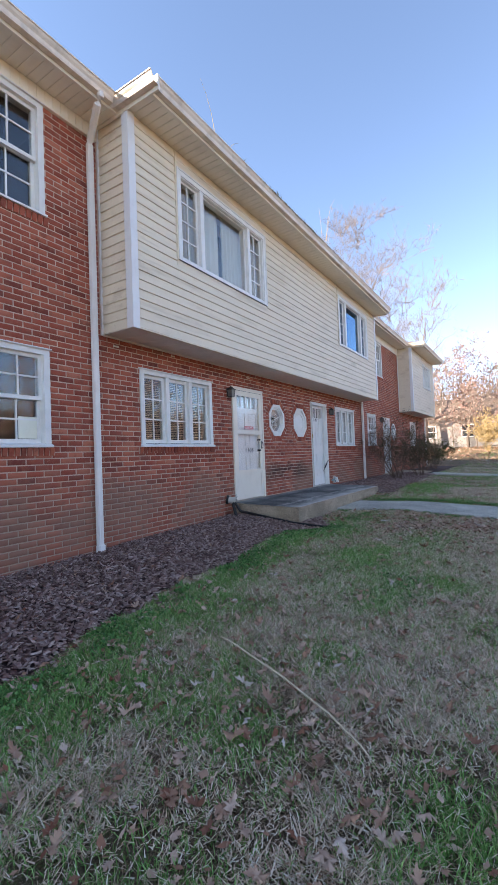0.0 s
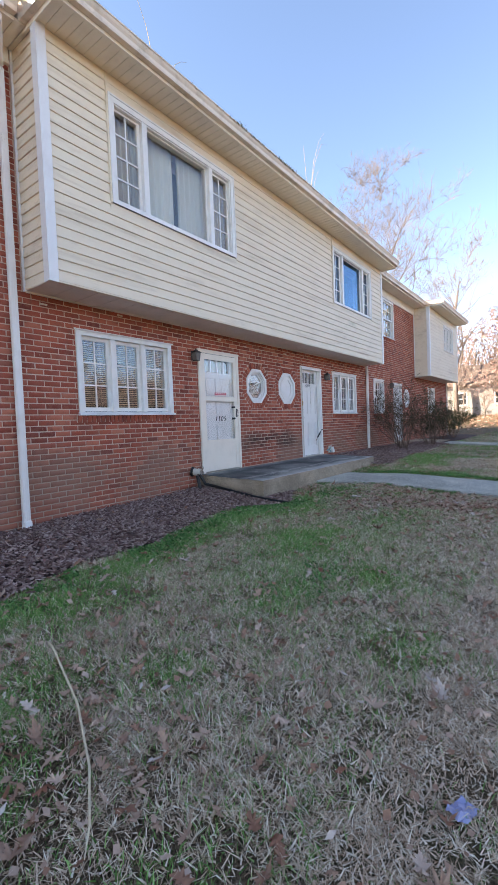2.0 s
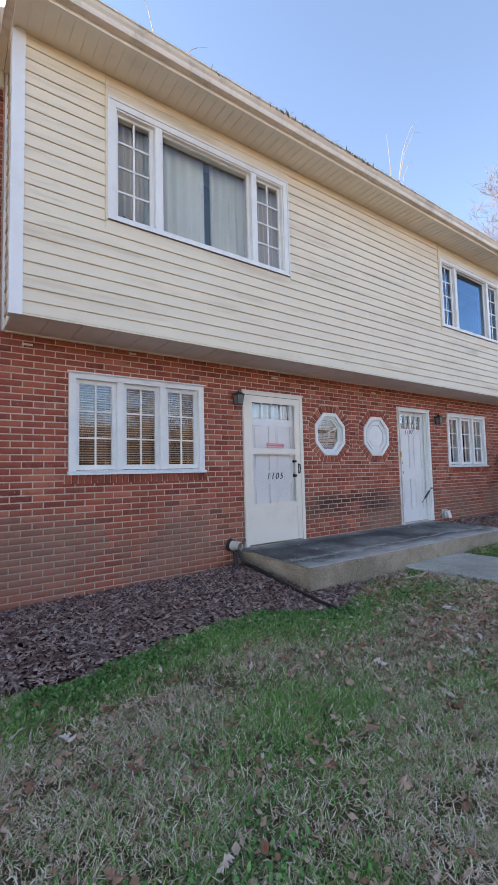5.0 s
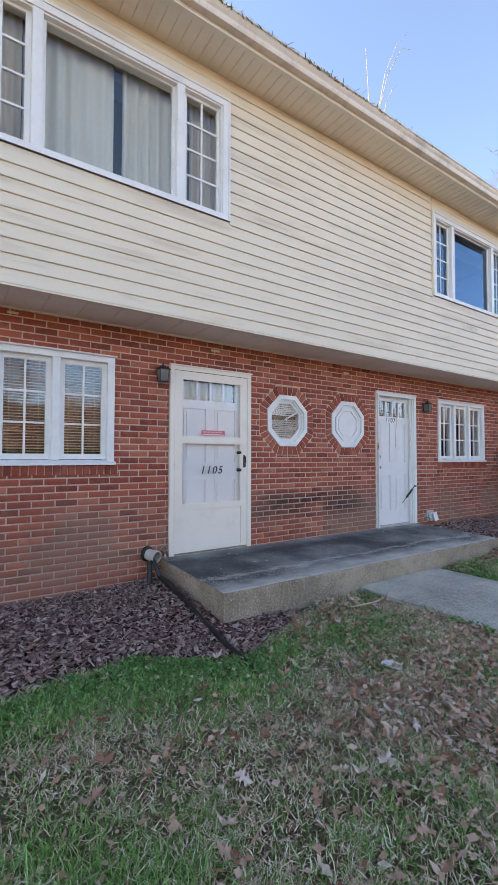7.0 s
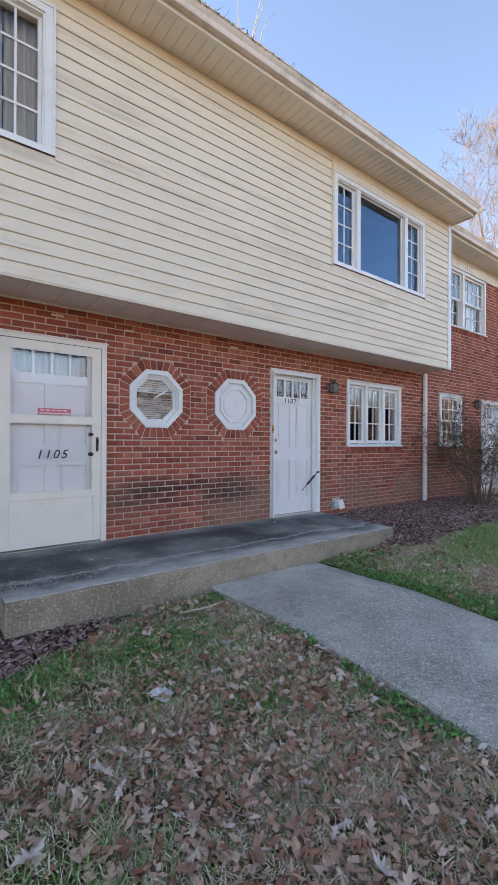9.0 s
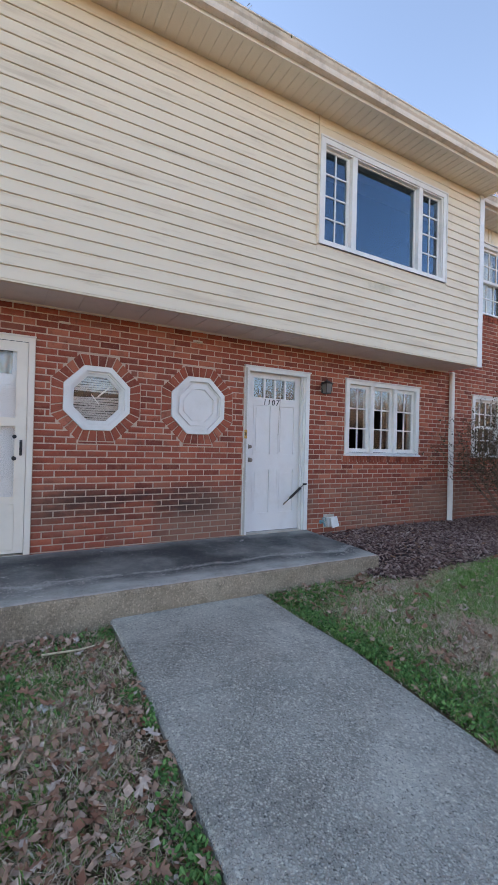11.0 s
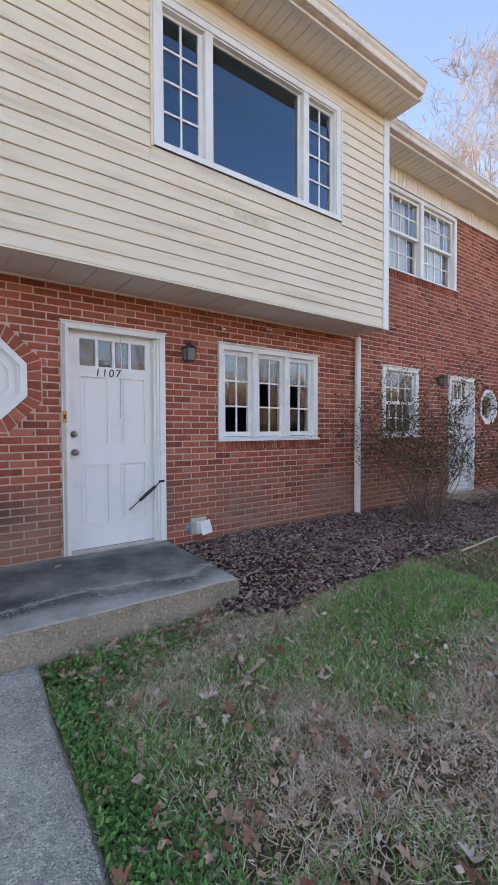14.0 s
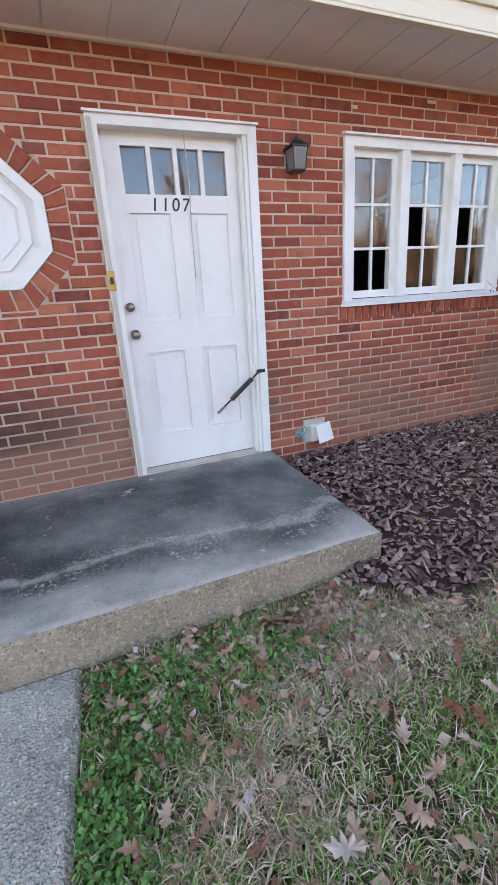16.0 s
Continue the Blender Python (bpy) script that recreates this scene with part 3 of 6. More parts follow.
def build_bay(name, y0, y1, label):
    root = base(name, (B, (y0 + y1) / 2, BAY_Z0), label, "bay", kind="structure")
    cy = (y0 + y1) / 2
    holes = [h for h in BAY_WINDOWS.values() if y0 < h[0] < y1]
    local = [(h[0] - cy, h[1] - cy, h[2] - BAY_Z0, h[3] - BAY_Z0) for h in holes]
    top = SOFFIT_Z - BAY_Z0
    hy = (y1 - y0) / 2
    core = wall_cells(-hy + 0.02, hy - 0.02, 0.02, top, local, -0.20, -0.02)
    for s in (-1, 1):
        bx(core, W - B - 0.005, -0.2, s * (hy - 0.07) - 0.05, s * (hy - 0.07) + 0.05, 0.02, top)
    # the core takes the same colour with indoor shade painted in
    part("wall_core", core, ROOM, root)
    # underside with grooves between its panels
    under = bmesh.new()
    d = B - W
    n = int((y1 - y0 - 0.02) / 0.30)
    step = (y1 - y0 - 0.02) / n
    for i in range(n):
        bx(under, -d + 0.004, 0.002, -hy + 0.01 + i * step, -hy + 0.01 + (i + 1) * step - 0.008, -0.004, 0.02)
    bx(under, -d + 0.004, 0.0, -hy + 0.012, hy - 0.012, 0.004, 0.018)
    part("underside", under, UNDER, root, "pale grooved panels under the overhang")
    part("edge_trim", sweep([(-0.03, -0.012), (0.015, -0.012), (0.015, 0.003), (-0.03, 0.003)], -hy + 0.005, hy - 0.005), SIDING, root)
    part("wall_moulding", sweep([(-d + 0.002, -0.02), (-d + 0.03, -0.02), (-d + 0.03, -0.005), (-d + 0.002, -0.005)], -hy + 0.02, hy - 0.02), UNDER, root)
    rows = int(top / LAP) + 1
    for k in range(rows):
        za = 0.004 + k * LAP
        zb = min(za + LAP, top - 0.002)
        if zb - za < 0.02:
            continue
        spans = [(-hy + 0.06, hy - 0.06)]
        for h in local:
            if h[2] - 0.01 < (za + zb) / 2 < h[3] + 0.01:
                spans = [q for s in spans for q in ((s[0], min(s[1], h[0])), (max(s[0], h[1]), s[1])) if q[1] - q[0] > 0.02]
        for s in spans:
            part("siding_board", lap_board(s[0], s[1], za, zb), SIDING, root)
        for s in (-1, 1):
            bm = lap_board(-d + 0.0, -0.055, za, zb)
            m = Matrix(((0, 1, 0, 0), (s, 0, 0, s * (hy - 0.02)), (0, 0, 1, 0), (0, 0, 0, 1)))
            bm.transform(m)
            bmesh.ops.recalc_face_normals(bm, faces=bm.faces[:])
            part("side_board", bm, SIDING, root)
    for s in (-1, 1):
        c = bmesh.new()
        bx(c, -0.085, 0.022, s * hy - 0.001 - 0.011 + s * 0.012, s * hy + 0.001 + 0.011 + s * 0.012, -0.016, top - 0.002)
        a, b = sorted((s * hy + s * 0.001, s * (hy - 0.085)))
        bx(c, -0.004, 0.024, a, b, -0.016, top - 0.002)
        part("corner_post", c, TRIM_WHITE, root, "white vinyl corner post")
        part("wall_channel", boxes((-d + 0.001, -d + 0.022, s * hy - 0.012, s * hy + 0.012, -0.01, top - 0.002)), TRIM_WHITE, root)
    return root


build_bay("bay_1", BAY0, BAY1, "overhanging upper storey clad in cream lapped siding")
build_bay("bay_2", BAYB0, BAYB1, "overhanging upper storey clad in cream lapped siding, next along")


# ---- eaves, gutters, roof ----
def soffit_strip(name, x0, x1, y0, y1, label):
    """Ribbed soffit panels; the ribs run away from the wall."""
    bm = bmesh.new()
    n = max(1, int((y1 - y0) / 0.115))
    step = (y1 - y0) / n
    for i in range(n):
        a = y0 + i * step
        bx(bm, x0, x1, a, a + step - (0.014 if i % 3 == 2 else 0.008), SOFFIT_Z, SOFFIT_Z + 0.012)
    bx(bm, x0, x1, y0, y1, SOFFIT_Z + 0.008, SOFFIT_Z + 0.02)
    thing(name, bm, SOFFIT, label, "soffit", kind="structure")


EAVE, BEAVE = W + 0.43, B + 0.43
K_GUTTER = [(0, 0), (0.07, 0), (0.078, 0.02), (0.082, 0.05), (0.10, 0.075), (0.112, 0.10), (0.122, 0.105), (0.122, 0.118), (0.105, 0.118), (0.103, 0.108), (0.092, 0.08), (0.075, 0.055), (0.066, 0.012), (0.006, 0.012), (0.006, 0.118), (0, 0.118)]


def gutter(name, x, y0, y1, z, label, group="gutters"):
    root = base(name, (x, (y0 + y1) / 2, z), label, "gutter", group, "structure")
    h = (y1 - y0) / 2
    part("trough", sweep(K_GUTTER, -h, h), GUTTER, root)
    part("fascia", boxes((-0.025, -0.001, -h, h, -0.034, 0.14)), SOFFIT, root, "cream fascia board")
    part("fascia_lip", boxes((-0.03, 0.008, -h, h, -0.046, -0.034)), SOFFIT, root)
    n = int(h * 2 / 0.8)
    for i in range(n):
        y = -h + 0.3 + i * 0.8
        part("gutter_spike", tube([(0.0, y, 0.10), (0.125, y, 0.10)], 0.005, 6), GUTTER, root)
    return root


def side_gutter(name, x0, x1, y, s, z, label):
    """The short return round a bay's corner; s: the way that it faces along the wall."""
    root = base(name, ((x0 + x1) / 2, y, z), label, "gutter", "gutters", "structure")
    h = abs(x1 - x0) / 2
    bm = sweep([(s * p, q) for p, q in K_GUTTER], -h, h, "x")
    bmesh.ops.recalc_face_normals(bm, faces=bm.faces[:])
    part("trough", bm, GUTTER, root)
    a, b = sorted((-s * 0.025, -s * 0.001))
    part("fascia", boxes((-h, h, a, b, -0.05, 0.14)), SOFFIT, root, "cream fascia board")


SIDE = 0.03
GZ = SOFFIT_Z + 0.02
soffit_strip("soffit_main_1", W - 0.0, EAVE, END0, BAY0 - SIDE, "ribbed cream soffit under the main eaves")
soffit_strip("soffit_bay_1", W - 0.0, BEAVE, BAY0 - SIDE + 0.003, BAY1 + SIDE - 0.003, "ribbed cream soffit under the bay's eaves")
soffit_strip("soffit_main_2", W - 0.0, EAVE, BAY1 + SIDE, BAYB0 - SIDE, "ribbed cream soffit under the main eaves")
soffit_strip("soffit_bay_2", W - 0.0, BEAVE, BAYB0 - SIDE + 0.003, BAYB1 + SIDE, "ribbed cream soffit under the far bay's eaves")
gutter("gutter_main_1", EAVE, END0, BAY0 - SIDE - 0.125, GZ, "cream metal gutter along the main eaves")
gutter("gutter_bay_1", BEAVE, BAY0 - SIDE, BAY1 + SIDE, GZ, "cream metal gutter with debris, along the bay's eaves")
gutter("gutter_main_2", EAVE, BAY1 + SIDE, BAYB0 - SIDE - 0.12, GZ, "cream metal gutter along the main eaves")
gutter("gutter_bay_2", BEAVE, BAYB0 - SIDE, BAYB1 + SIDE, GZ, "cream metal gutter along the far bay's eaves")
side_gutter("gutter_return_1", EAVE - 0.1, BEAVE + 0.12, BAY0 - SIDE, -1, GZ, "short gutter return at the bay's corner")
side_gutter("gutter_return_2", EAVE + 0.13, BEAVE, BAY1 + SIDE, 1, GZ, "plain fascia return at the bay's corner")
side_gutter("gutter_return_3", EAVE - 0.1, BEAVE + 0.12, BAYB0 - SIDE, -1, GZ, "short gutter return at the far bay's corner")


def frieze(name, y0, y1, z0=5.31):
    """A strip of narrow upright panels between the wall and the soffit."""
    root = base(name, (W, (y0 + y1) / 2, z0), "cream ribbed frieze strip under the soffit", "frieze", kind="structure")
    bm = bmesh.new()
    h = (y1 - y0) / 2
    cy = (y0 + y1) / 2
    top = SOFFIT_Z - z0 - 0.003
    n = int((y1 - y0) / 0.1)
    st = (y1 - y0) / n
    for i in range(n):
        bx(bm, -0.005, 0.028, -h + i * st, -h + (i + 1) * st - 0.012, 0.015, top)
    bx(bm, -0.005, 0.02, -h, h, 0.0, top)
    part("ribs", bm, SOFFIT, root)
    part("lower_trim", boxes((-0.005, 0.036, -h, h, -0.02, 0.015)), SOFFIT, root)


frieze("frieze_1", END0, BAY0 - 0.03, 5.395)
frieze("frieze_2", BAY1 + 0.04, BAYB0 - 0.03)
frieze("frieze_3", BAYB1 + 0.03, END1)


def build_roof():
    zr, sl, d = GZ + 0.13, 0.34, 4.6
    bm = bmesh.new()

    def face(*pts):
        bm.faces.new([bm.verts.new(p) for p in pts])

    ex, bxx = EAVE + 0.03, BEAVE + 0.03
    ridge = bxx - d
    face((ex, END0 - 0.2, zr), (ex, END1 + 0.2, zr), (ridge, END1 + 0.2, zr + sl * (ex - ridge)), (ridge, END0 - 0.2, zr + sl * (ex - ridge)))
    face((-12.6, END1 + 0.2, zr), (-12.6, END0 - 0.2, zr), (ridge, END0 - 0.2, zr + sl * (ex - ridge)), (ridge, END1 + 0.2, zr + sl * (ex - ridge)))
    for y0, y1, dd in ((BAY0 - SIDE - 0.03, BAY1 + SIDE + 0.03, 4.6), (BAYB0 - SIDE - 0.03, BAYB1 + SIDE + 0.03, 2.6)):
        e = bxx - ex
        face((bxx, y0, zr), (bxx, y1, zr), (bxx - dd, y1 - dd, zr + sl * dd), (bxx - dd, y0 + dd, zr + sl * dd))
        face((bxx, y0, zr), (bxx - dd, y0 + dd, zr + sl * dd), (ex - dd, y0 + dd, zr + sl * dd), (ex, y0, zr))
        face((bxx, y1, zr), (ex, y1, zr), (ex - dd, y1 - dd, zr + sl * dd), (bxx - dd, y1 - dd, zr + sl * dd))
    bmesh.ops.recalc_face_normals(bm, faces=bm.faces[:])
    for f in bm.faces:
        if f.normal.z < 0:
            f.normal_flip()
    roof = thing("roof", bm, SHINGLE, "low-pitched brown asphalt shingle roof", "roof", kind="structure")
    s = roof.modifiers.new("thickness", "SOLIDIFY")
    s.thickness, s.offset = 0.03, -1
    # gable ends that close the roof space
    for y in (END0, END1 - 0.05):
        part("gable", sweep([(-12.2, 5.6), (W - 0.25, 5.6), (W - 0.25, zr - 0.02), (ridge, zr + sl * (ex - ridge) - 0.05), (-12.2, zr)], y, y + 0.05), ROOM, roof)


build_roof()


def downspout(name, y, x, z0, z1, elbow_to=None):
    root = base(name, (x, y, z0), "white rectangular metal downspout, scuffed, against the brick", "downspout", "downspouts")
    bm = soft_box(-0.03, 0.03, -0.04, 0.04, 0.0, z1 - z0, 0.008, 2)
    part("pipe", bm, SPOUT, root)
    for s in (-0.022, 0.0, 0.022):
        part("rib", boxes((0.029, 0.033, s - 0.004, s + 0.004, 0.06, z1 - z0 - 0.02)), SPOUT, root)
    part("shoe", soft_box(-0.034, 0.05, -0.045, 0.045, -0.06, 0.07, 0.01), SPOUT, root)
    if elbow_to:
        ex, ey, ez = elbow_to
        pts = [(0, 0, z1 - z0 - 0.04), (0.01, 0.0, z1 - z0 + 0.03), (ex - x - 0.05, ey - y, ez - z0 - 0.09), (ex - x, ey - y, ez - z0 - 0.03), (ex - x, ey - y, ez - z0 + 0.02)]
        part("elbow", tube(pts, 0.043, 8), SPOUT, root)
    return root


downspout("downspout", 3.53, W + 0.045, 0.17, 5.27, (EAVE + 0.05, 3.36, GZ))
downspout("downspout", 13.93, W + 0.045, 0.31, BAY_Z0 - 0.01)
downspout("downspout", BAYB1 + 0.18, W + 0.045, 0.34, 5.27, (EAVE + 0.05, BAYB1 + 0.2, GZ))


# ---- windows ----
def glazed(root, y0, y1, z0, z1, xg, cols, rows, rail=0.045, muntin=0.018, sash_mat=None, name="sash", lost=(), glass=None):
    """A sash with its muntins and panes, in the window's own axes; xg: how far in the glass lies."""
    sash_mat = sash_mat or WHITE
    bm = boxes((xg - 0.02, xg + 0.018, y0, y0 + rail, z0, z1), (xg - 0.02, xg + 0.018, y1 - rail, y1, z0, z1),
               (xg - 0.02, xg + 0.018, y0 + rail, y1 - rail, z0, z0 + rail * 1.1), (xg - 0.02, xg + 0.018, y0 + rail, y1 - rail, z1 - rail, z1))
    sash = part(name, bm, sash_mat, root)
    a, b, c, d = y0 + rail, y1 - rail, z0 + rail * 1.1, z1 - rail
    py, pz = (b - a) / cols, (d - c) / rows
    for i in range(1, cols):
        part("muntin", boxes((xg - 0.008, xg + 0.012, a + i * py - muntin / 2, a + i * py + muntin / 2, c, d)), sash_mat, sash)
    for j in range(1, rows):
        part("muntin", boxes((xg - 0.008, xg + 0.0135, a, b, c + j * pz - muntin / 2, c + j * pz + muntin / 2)), sash_mat, sash)
    for i in range(cols):
        for j in range(rows):
            if (i, j) in lost:
                continue
            p = part("pane", boxes((xg - 0.002, xg + 0.002, a + i * py + 0.001, a + (i + 1) * py - 0.001, c + j * pz + 0.001, c + (j + 1) * pz - 0.001)), glass or GLASS, sash)
            p.visible_shadow = False
    return sash


def casing(root, w, h, side=0.07, head=0.075, sill=0.07, proud=0.018, deep=0.16, ledge=0.03):
    """The painted frame of an opening w by h, with its sill and drip cap."""
    part("window_frame", boxes((-deep, proud, 0, side, sill * 0.5, h - head), (-deep, proud, w - side, w, sill * 0.5, h - head), (-deep, proud, 0, w, h - head, h)), WHITE, root)
    part("drip_cap", sweep([(-0.005, h - 0.012), (proud + 0.03, h - 0.016), (proud + 0.03, h - 0.004), (-0.005, h + 0.010)], -0.015, w + 0.015), WHITE, root)
    part("window_sill", sweep([(-deep, 0.0), (proud + ledge - 0.002, 0.0), (proud + ledge, 0.022), (-0.03, sill * 0.7), (-deep, sill * 0.7)], -0.4 * ledge, w + 0.4 * ledge), WHITE, root)


def triple_window(name, key, label, xw=W, source=OPEN, lost=((), (), ())):
    y0, y1, z0, z1 = source[key]
    w, h = y1 - y0, z1 - z0
    root = base(name, (xw, y0, z0), label, "window", kind="structure")
    casing(root, w, h)
    m = 0.075
    inner = (w - 0.14 - 2 * m) / 3
    for k in range(3):
        a = 0.07 + k * (inner + m)
        glazed(root, a, a + inner, 0.055, h - 0.075, -0.055, 2, 3, rail=0.048, lost=lost[k])
        if k < 2:
            part("mullion", soft_box(-0.15, 0.012, a + inner, a + inner + m, 0.05, h - 0.07, 0.005), WHITE, root)
    return root


def picture_window(name, key, label):
    y0, y1, z0, z1 = BAY_WINDOWS[key]
    w, h = y1 - y0, z1 - z0
    root = base(name, (B + 0.006, y0, z0), label, "window", kind="structure")
    part("window_frame", boxes((-0.16, 0.024, 0, 0.085, 0, h), (-0.16, 0.024, w - 0.085, w, 0, h), (-0.16, 0.0235, 0.085, w - 0.085, h - 0.085, h), (-0.16, 0.0235, 0.085, w - 0.085, 0, 0.06)), WHITE, root)
    part("outer_moulding", boxes((0.0, 0.034, 0.0, 0.02, 0, h), (0.0, 0.034, w - 0.02, w, 0, h), (0.0, 0.0335, 0.02, w - 0.02, h - 0.02, h), (0.0, 0.0335, 0.02, w - 0.02, 0, 0.018)), WHITE, root)
    side, m = 0.435, 0.085
    for k, (a, b, cols, rows) in enumerate(((0.085, 0.085 + side, 2, 4), (0.085 + side + m, w - 0.085 - side - m, 1, 1), (w - 0.085 - side, w - 0.085, 2, 4))):
        glazed(root, a, b, 0.055, h - 0.085, -0.06, cols, rows, rail=0.03 if k == 1 else 0.042, glass=SKY_TINTED_GLASS if key == "window_8" else GLASS)
        if k < 2:
            part("mullion", soft_box(-0.15, 0.016, b, b + m, 0.05, h - 0.08, 0.005), WHITE, root)
    part("filler_board", boxes((-0.02, 0.006, -0.02, w + 0.02, -0.14, -0.001), (-0.02, 0.006, -0.02, w + 0.02, h + 0.001, h + 0.14)), SIDING, root)
    part("side_channel", boxes((0.0, 0.024, -0.022, -0.001, -0.01, h + 0.22)), SIDING, root)
    part("inner_moulding", boxes((-0.06, 0.006, 0.085, 0.10, 0.06, h - 0.085), (-0.06, 0.006, w - 0.10, w - 0.085, 0.06, h - 0.085), (-0.06, 0.0065, 0.1, w - 0.1, h - 0.10, h - 0.085)), WHITE, root)
    return root


def hung_window(name, key, label, units=1, cols=4, rows=2, xw=W, source=OPEN):
    """Sash windows side by side, upper sash in front of the lower."""
    y0, y1, z0, z1 = source[key]
    w, h = y1 - y0, z1 - z0
    root = base(name, (xw, y0, z0), label, "window", kind="structure")
    casing(root, w, h)
    m = 0.09
    inner = (w - 0.14 - (units - 1) * m) / units
    mid = (0.055 + h - 0.075) / 2
    for k in range(units):
        a = 0.07 + k * (inner + m)
        glazed(root, a, a + inner, mid - 0.02, h - 0.075, -0.05, cols, rows, rail=0.04, name="upper_sash")
        glazed(root, a, a + inner, 0.05, mid + 0.02, -0.092, cols, rows, rail=0.04, name="lower_sash")
        if k < units - 1:
            part("mullion", soft_box(-0.15, 0.012, a + inner, a + inner + m, 0.05, h - 0.07, 0.005), WHITE, root)
    return root


hung_window("window_1", "window_1", "white wooden sash window with a taped pane", cols=3)
triple_window("window_2", "window_2", "white triple casement window with closed blinds")
triple_window("window_3", "window_3", "white triple casement window with missing panes and dark room behind", lost=(((0, 0), (1, 0)), ((0, 1),), ((0, 1),)))
hung_window("window_4", "window_4", "white wooden sash window behind a shrub", cols=4)
hung_window("window_5", "window_5", "white pair of upper sash windows", 2, cols=3)
hung_window("window_6", "window_6", "white pair of upper sash windows with pale curtains", 2, cols=4)
picture_window("window_7", "window_7", "white picture window with curtains, between narrow casements")
picture_window("window_8", "window_8", "white picture window, bare, between narrow casements")
triple_window("window_9", "window_9", "white upper window of the far bay", B + 0.006, BAY_WINDOWS)
hung_window("window_12", "window_12", "white lower window under the far bay", cols=3)
tape = thing("window_tape", soft_box(-0.003, 0.003, -0.11, 0.11, -0.12, 0.12, 0.002), CURTAIN, "pale board taped over a broken window pane", "panel", at=(W - 0.085, 2.72, SILL + 0.22))


def blind(y0, y1, z0, z1, x, label, step=0.027, tilt=24, group="window blinds"):
    root = base("window_blind", (x, (y0 + y1) / 2, z0), label, "blind", group)
    h = (y1 - y0) / 2
    slat = as_mesh("slat", sweep([(-0.012, -0.0006), (0.0, 0.001), (0.012, -0.0006), (0.0, 0.0022)], -h, h), BLIND)
    n = int((z1 - z0 - 0.03) / step)
    for i in range(n):
        shared("slat", slat, root, pose(0, 0, 0.02 + i * step, 0, tilt + 5 * math.sin(i * 2.3), 0.5 * math.sin(i * 1.1)))
    part("head_rail", soft_box(-0.015, 0.015, -h, h, z1 - z0 - 0.03, z1 - z0, 0.003), BLIND, root)
    for s in (-0.6, 0.6):
        part("cord", tube([(0.0, s * h, 0.0), (0.0, s * h, z1 - z0 - 0.03)], 0.0012, 5), BLIND, root)


for k in range(3):
    a = 4.30 + 0.07 + k * (0.4467 + 0.075)
    blind(a + 0.015, a + 0.435, SILL + 0.06, HEAD - 0.08, W - 0.115, "ivory venetian blind, closed, behind the casement")


def curtain(y0, y1, z0, z1, x, label, waves=6, mat=None, depth=0.035):
    bm = bmesh.new()
    n, k = waves * 10, 6
    rows = []
    for j in range(k + 1):
        f = j / k
        rows.append([bm.verts.new((depth * math.sin(i / n * waves * math.tau + 0.4 * math.sin(3 * f)) * (0.6 + 0.4 * (1 - f)) + 0.01 * math.sin(i * 0.7), (y1 - y0) * (i / n - 0.5), (z1 - z0) * f)) for i in range(n + 1)])
    for a, b in zip(rows, rows[1:]):
        for i in range(n):
            bm.faces.new((a[i], a[i + 1], b[i + 1], b[i]))
    ob = thing("curtain", bm, mat or CURTAIN, label, "curtain", "curtains", smooth=True, at=(x, (y0 + y1) / 2, z0))
    s = ob.modifiers.new("thickness", "SOLIDIFY")
    s.thickness = 0.003


curtain(5.0, 5.78, 3.95, 5.30, B - 0.22, "pale curtain drawn to one side of the picture window")
curtain(5.86, 6.56, 3.95, 5.30, B - 0.22, "pale curtain drawn to one side of the picture window")
curtain(4.58, 4.99, 4.2, 5.30, B - 0.2, "pale sheer curtain behind the narrow casement", 5, BLIND)
curtain(6.57, 6.95, 3.95, 5.30, B - 0.2, "pale sheer curtain behind the narrow casement", 5, BLIND)
curtain(14.6, 15.4, 3.95, 5.25, W - 0.2, "pale curtain behind the upper sash window", 7)
curtain(15.65, 16.45, 3.95, 5.25, W - 0.2, "pale curtain behind the upper sash window", 7)


def octagon(half, x0, x1, inner=0.0, cy=0.0, cz=0.0):
    """An eight-sided ring or plate with flat sides up, down, left and right."""
    bm = bmesh.new()
    ang = [math.pi / 8 + k * math.pi / 4 for k in range(8)]
    c = 1 / math.cos(math.pi / 8)
    out = [[bm.verts.new((x, cy + half * c * math.cos(a), cz + half * c * math.sin(a))) for a in ang] for x in (x0, x1)]
    if inner:
        ins = [[bm.verts.new((x, cy + inner * c * math.cos(a), cz + inner * c * math.sin(a))) for a in ang] for x in (x0, x1)]
        for k in range(8):
            j = (k + 1) % 8
            bm.faces.new((out[0][k], out[0][j], out[1][j], out[1][k]))
            bm.faces.new((ins[0][k], ins[1][k], ins[1][j], ins[0][j]))
            bm.faces.new((out[1][k], out[1][j], ins[1][j], ins[1][k]))
            bm.faces.new((out[0][k], ins[0][k], ins[0][j], out[0][j]))
    else:
        for k in range(8):
            j = (k + 1) % 8
            bm.faces.new((out[0][k], out[0][j], out[1][j], out[1][k]))
        bm.faces.new(out[0][::-1])
        bm.faces.new(out[1])
    bmesh.ops.recalc_face_normals(bm, faces=bm.faces[:])
    return bm


